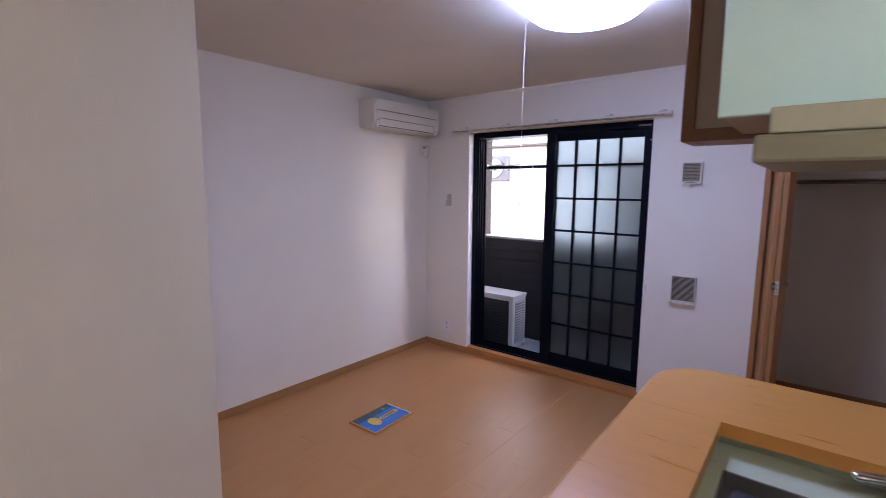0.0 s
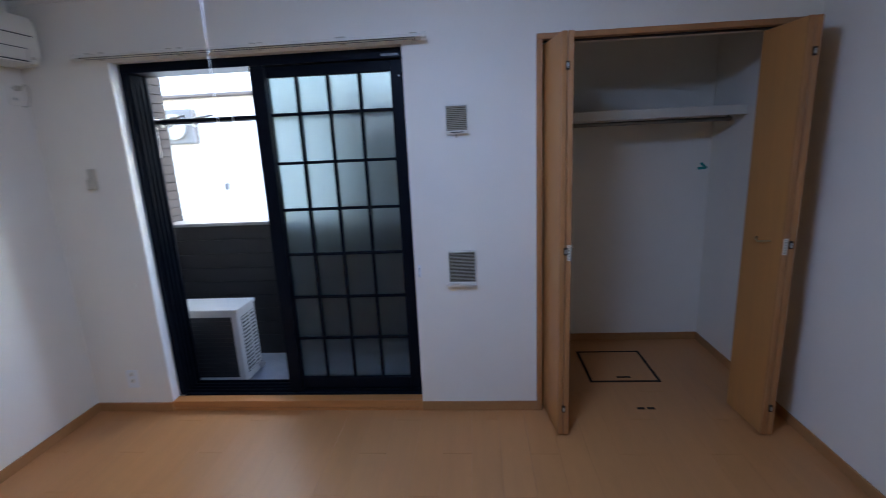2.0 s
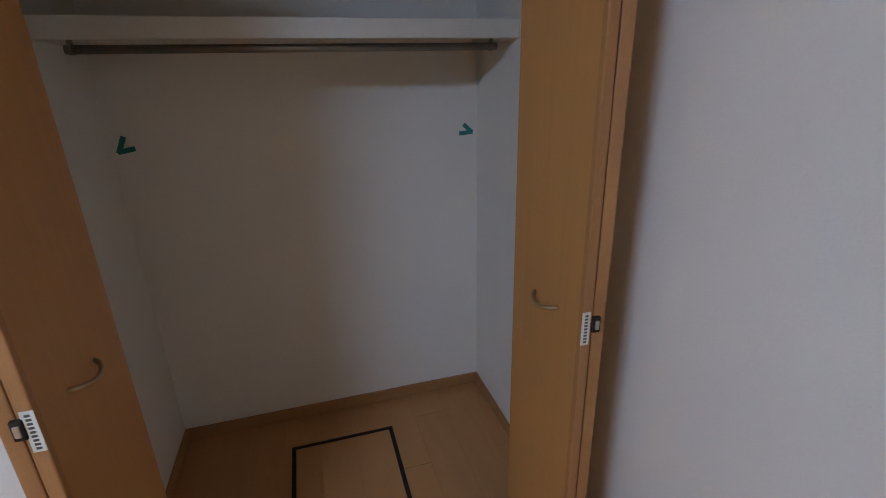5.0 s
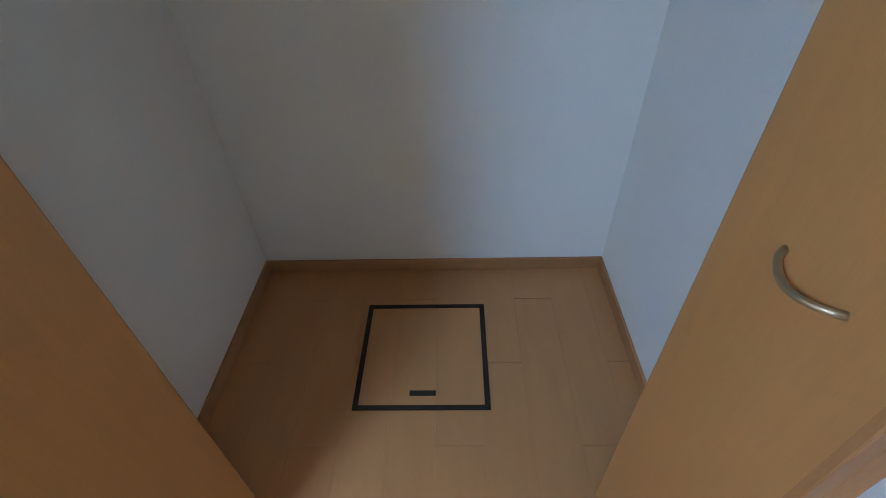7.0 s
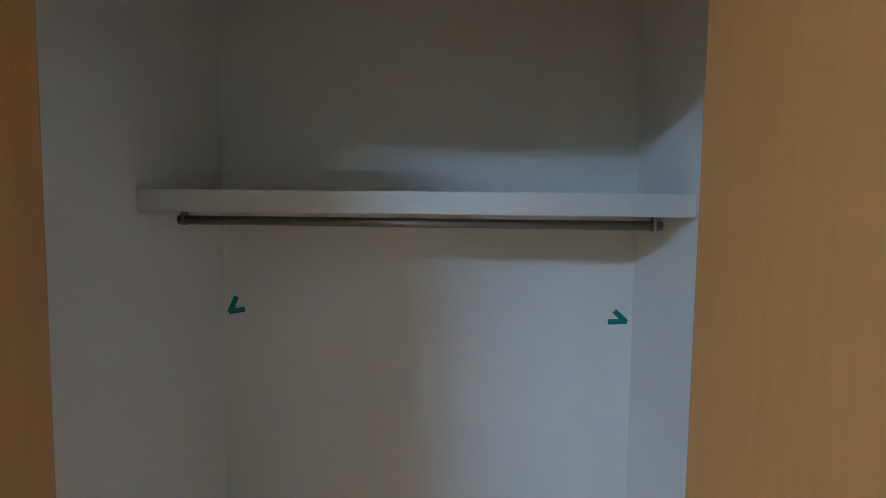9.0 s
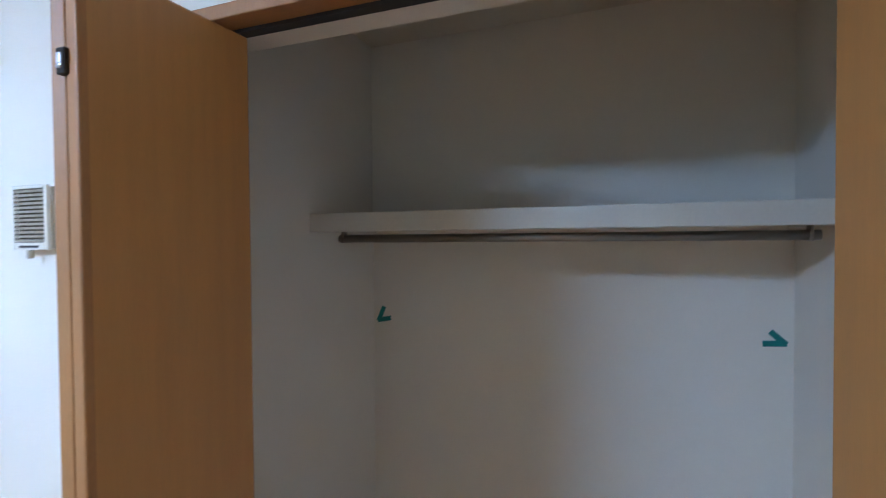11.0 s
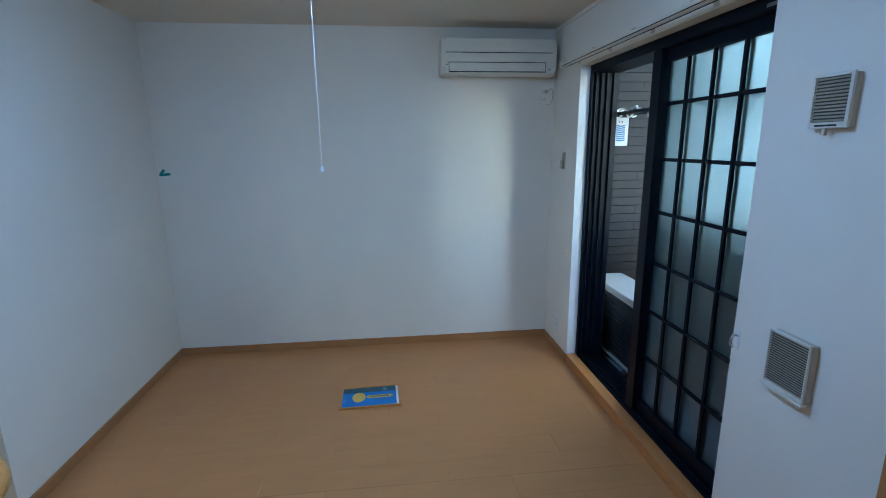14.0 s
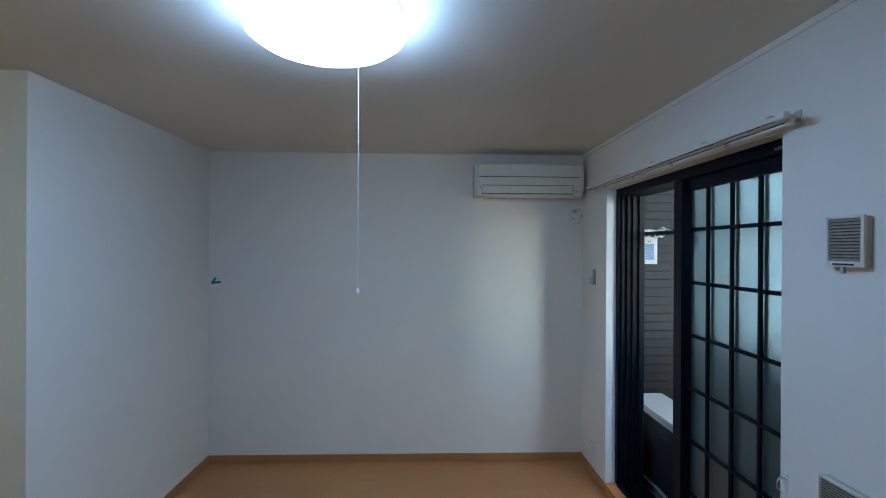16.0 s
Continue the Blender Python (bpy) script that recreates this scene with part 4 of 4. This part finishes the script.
nw = part("window", blk(0.76, 2.56, NY - 0.03, NY - 0.002, 0.60, 1.86, bevel=0.004), M_PANEDARK, house, "dark-glazed sliding window")
for a in ((0.72, 0.76, 0.56, 1.86), (2.56, 2.60, 0.56, 1.86), (0.76, 2.56, 0.56, 0.60), (1.685, 1.735, 0.60, 1.86)):
    part("window_frame", blk(a[0], a[1], NY - 0.06, NY - 0.001, a[2], a[3], bevel=0.003), M_DARK, nw)
part("shutter_box", blk(0.70, 2.62, NY - 0.16, NY - 0.001, 1.86, 2.04, bevel=0.01), M_SHUTTER, nw, "brown shutter box")

# ---- balcony end walls, one faced with narrow brick tiles ----
BH = 0.068
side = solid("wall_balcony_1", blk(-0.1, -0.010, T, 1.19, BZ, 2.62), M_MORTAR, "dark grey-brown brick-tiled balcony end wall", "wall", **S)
# Unseen slab; its pale colour is set to bounce daylight into the room.
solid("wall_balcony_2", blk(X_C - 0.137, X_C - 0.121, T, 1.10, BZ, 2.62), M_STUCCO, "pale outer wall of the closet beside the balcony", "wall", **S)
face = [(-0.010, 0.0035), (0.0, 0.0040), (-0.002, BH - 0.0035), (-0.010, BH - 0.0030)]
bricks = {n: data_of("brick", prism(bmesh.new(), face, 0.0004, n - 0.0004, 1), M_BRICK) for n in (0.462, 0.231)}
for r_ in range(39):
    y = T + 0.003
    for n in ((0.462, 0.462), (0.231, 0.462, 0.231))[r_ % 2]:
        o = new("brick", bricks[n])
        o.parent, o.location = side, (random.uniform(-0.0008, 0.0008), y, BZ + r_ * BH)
        y += n

# ---- floor planks ----
PW, PL, GAP = 0.15, 0.909, 0.0003
cache = {}
def plank(x0, x1, y0, y1):
    key = (round(x1 - x0, 4), round(y1 - y0, 4))
    if key not in cache:
        w_, l_ = key
        cache[key] = data_of("plank", blk(GAP / 2, w_ - GAP / 2, 0.0007, l_ - 0.0007, -0.012, 0, bevel=0.0004), M_FLOOR)
    o = new("plank", cache[key])
    o.parent, o.location = floor, (x0, y0, 0)
rects = ((0.0, X_K, Y_S, 0.0), (X_K, X_C, Y_B, 0.0), (X_C, X_R, Y_B, Y_C))
for c in range(28):
    a, b = c * PW, (c + 1) * PW
    for rx0, rx1, ry0, ry1 in rects:
        xa, xb = max(a, rx0), min(b, rx1)
        if xb - xa < 0.004:
            continue
        y = -5.865 + (c * 0.303) % PL - PL
        while y < ry1:
            ya, yb = max(y, ry0), min(y + PL, ry1)
            if yb - ya > 0.004:
                plank(xa, xb, ya, yb)
            y += PL
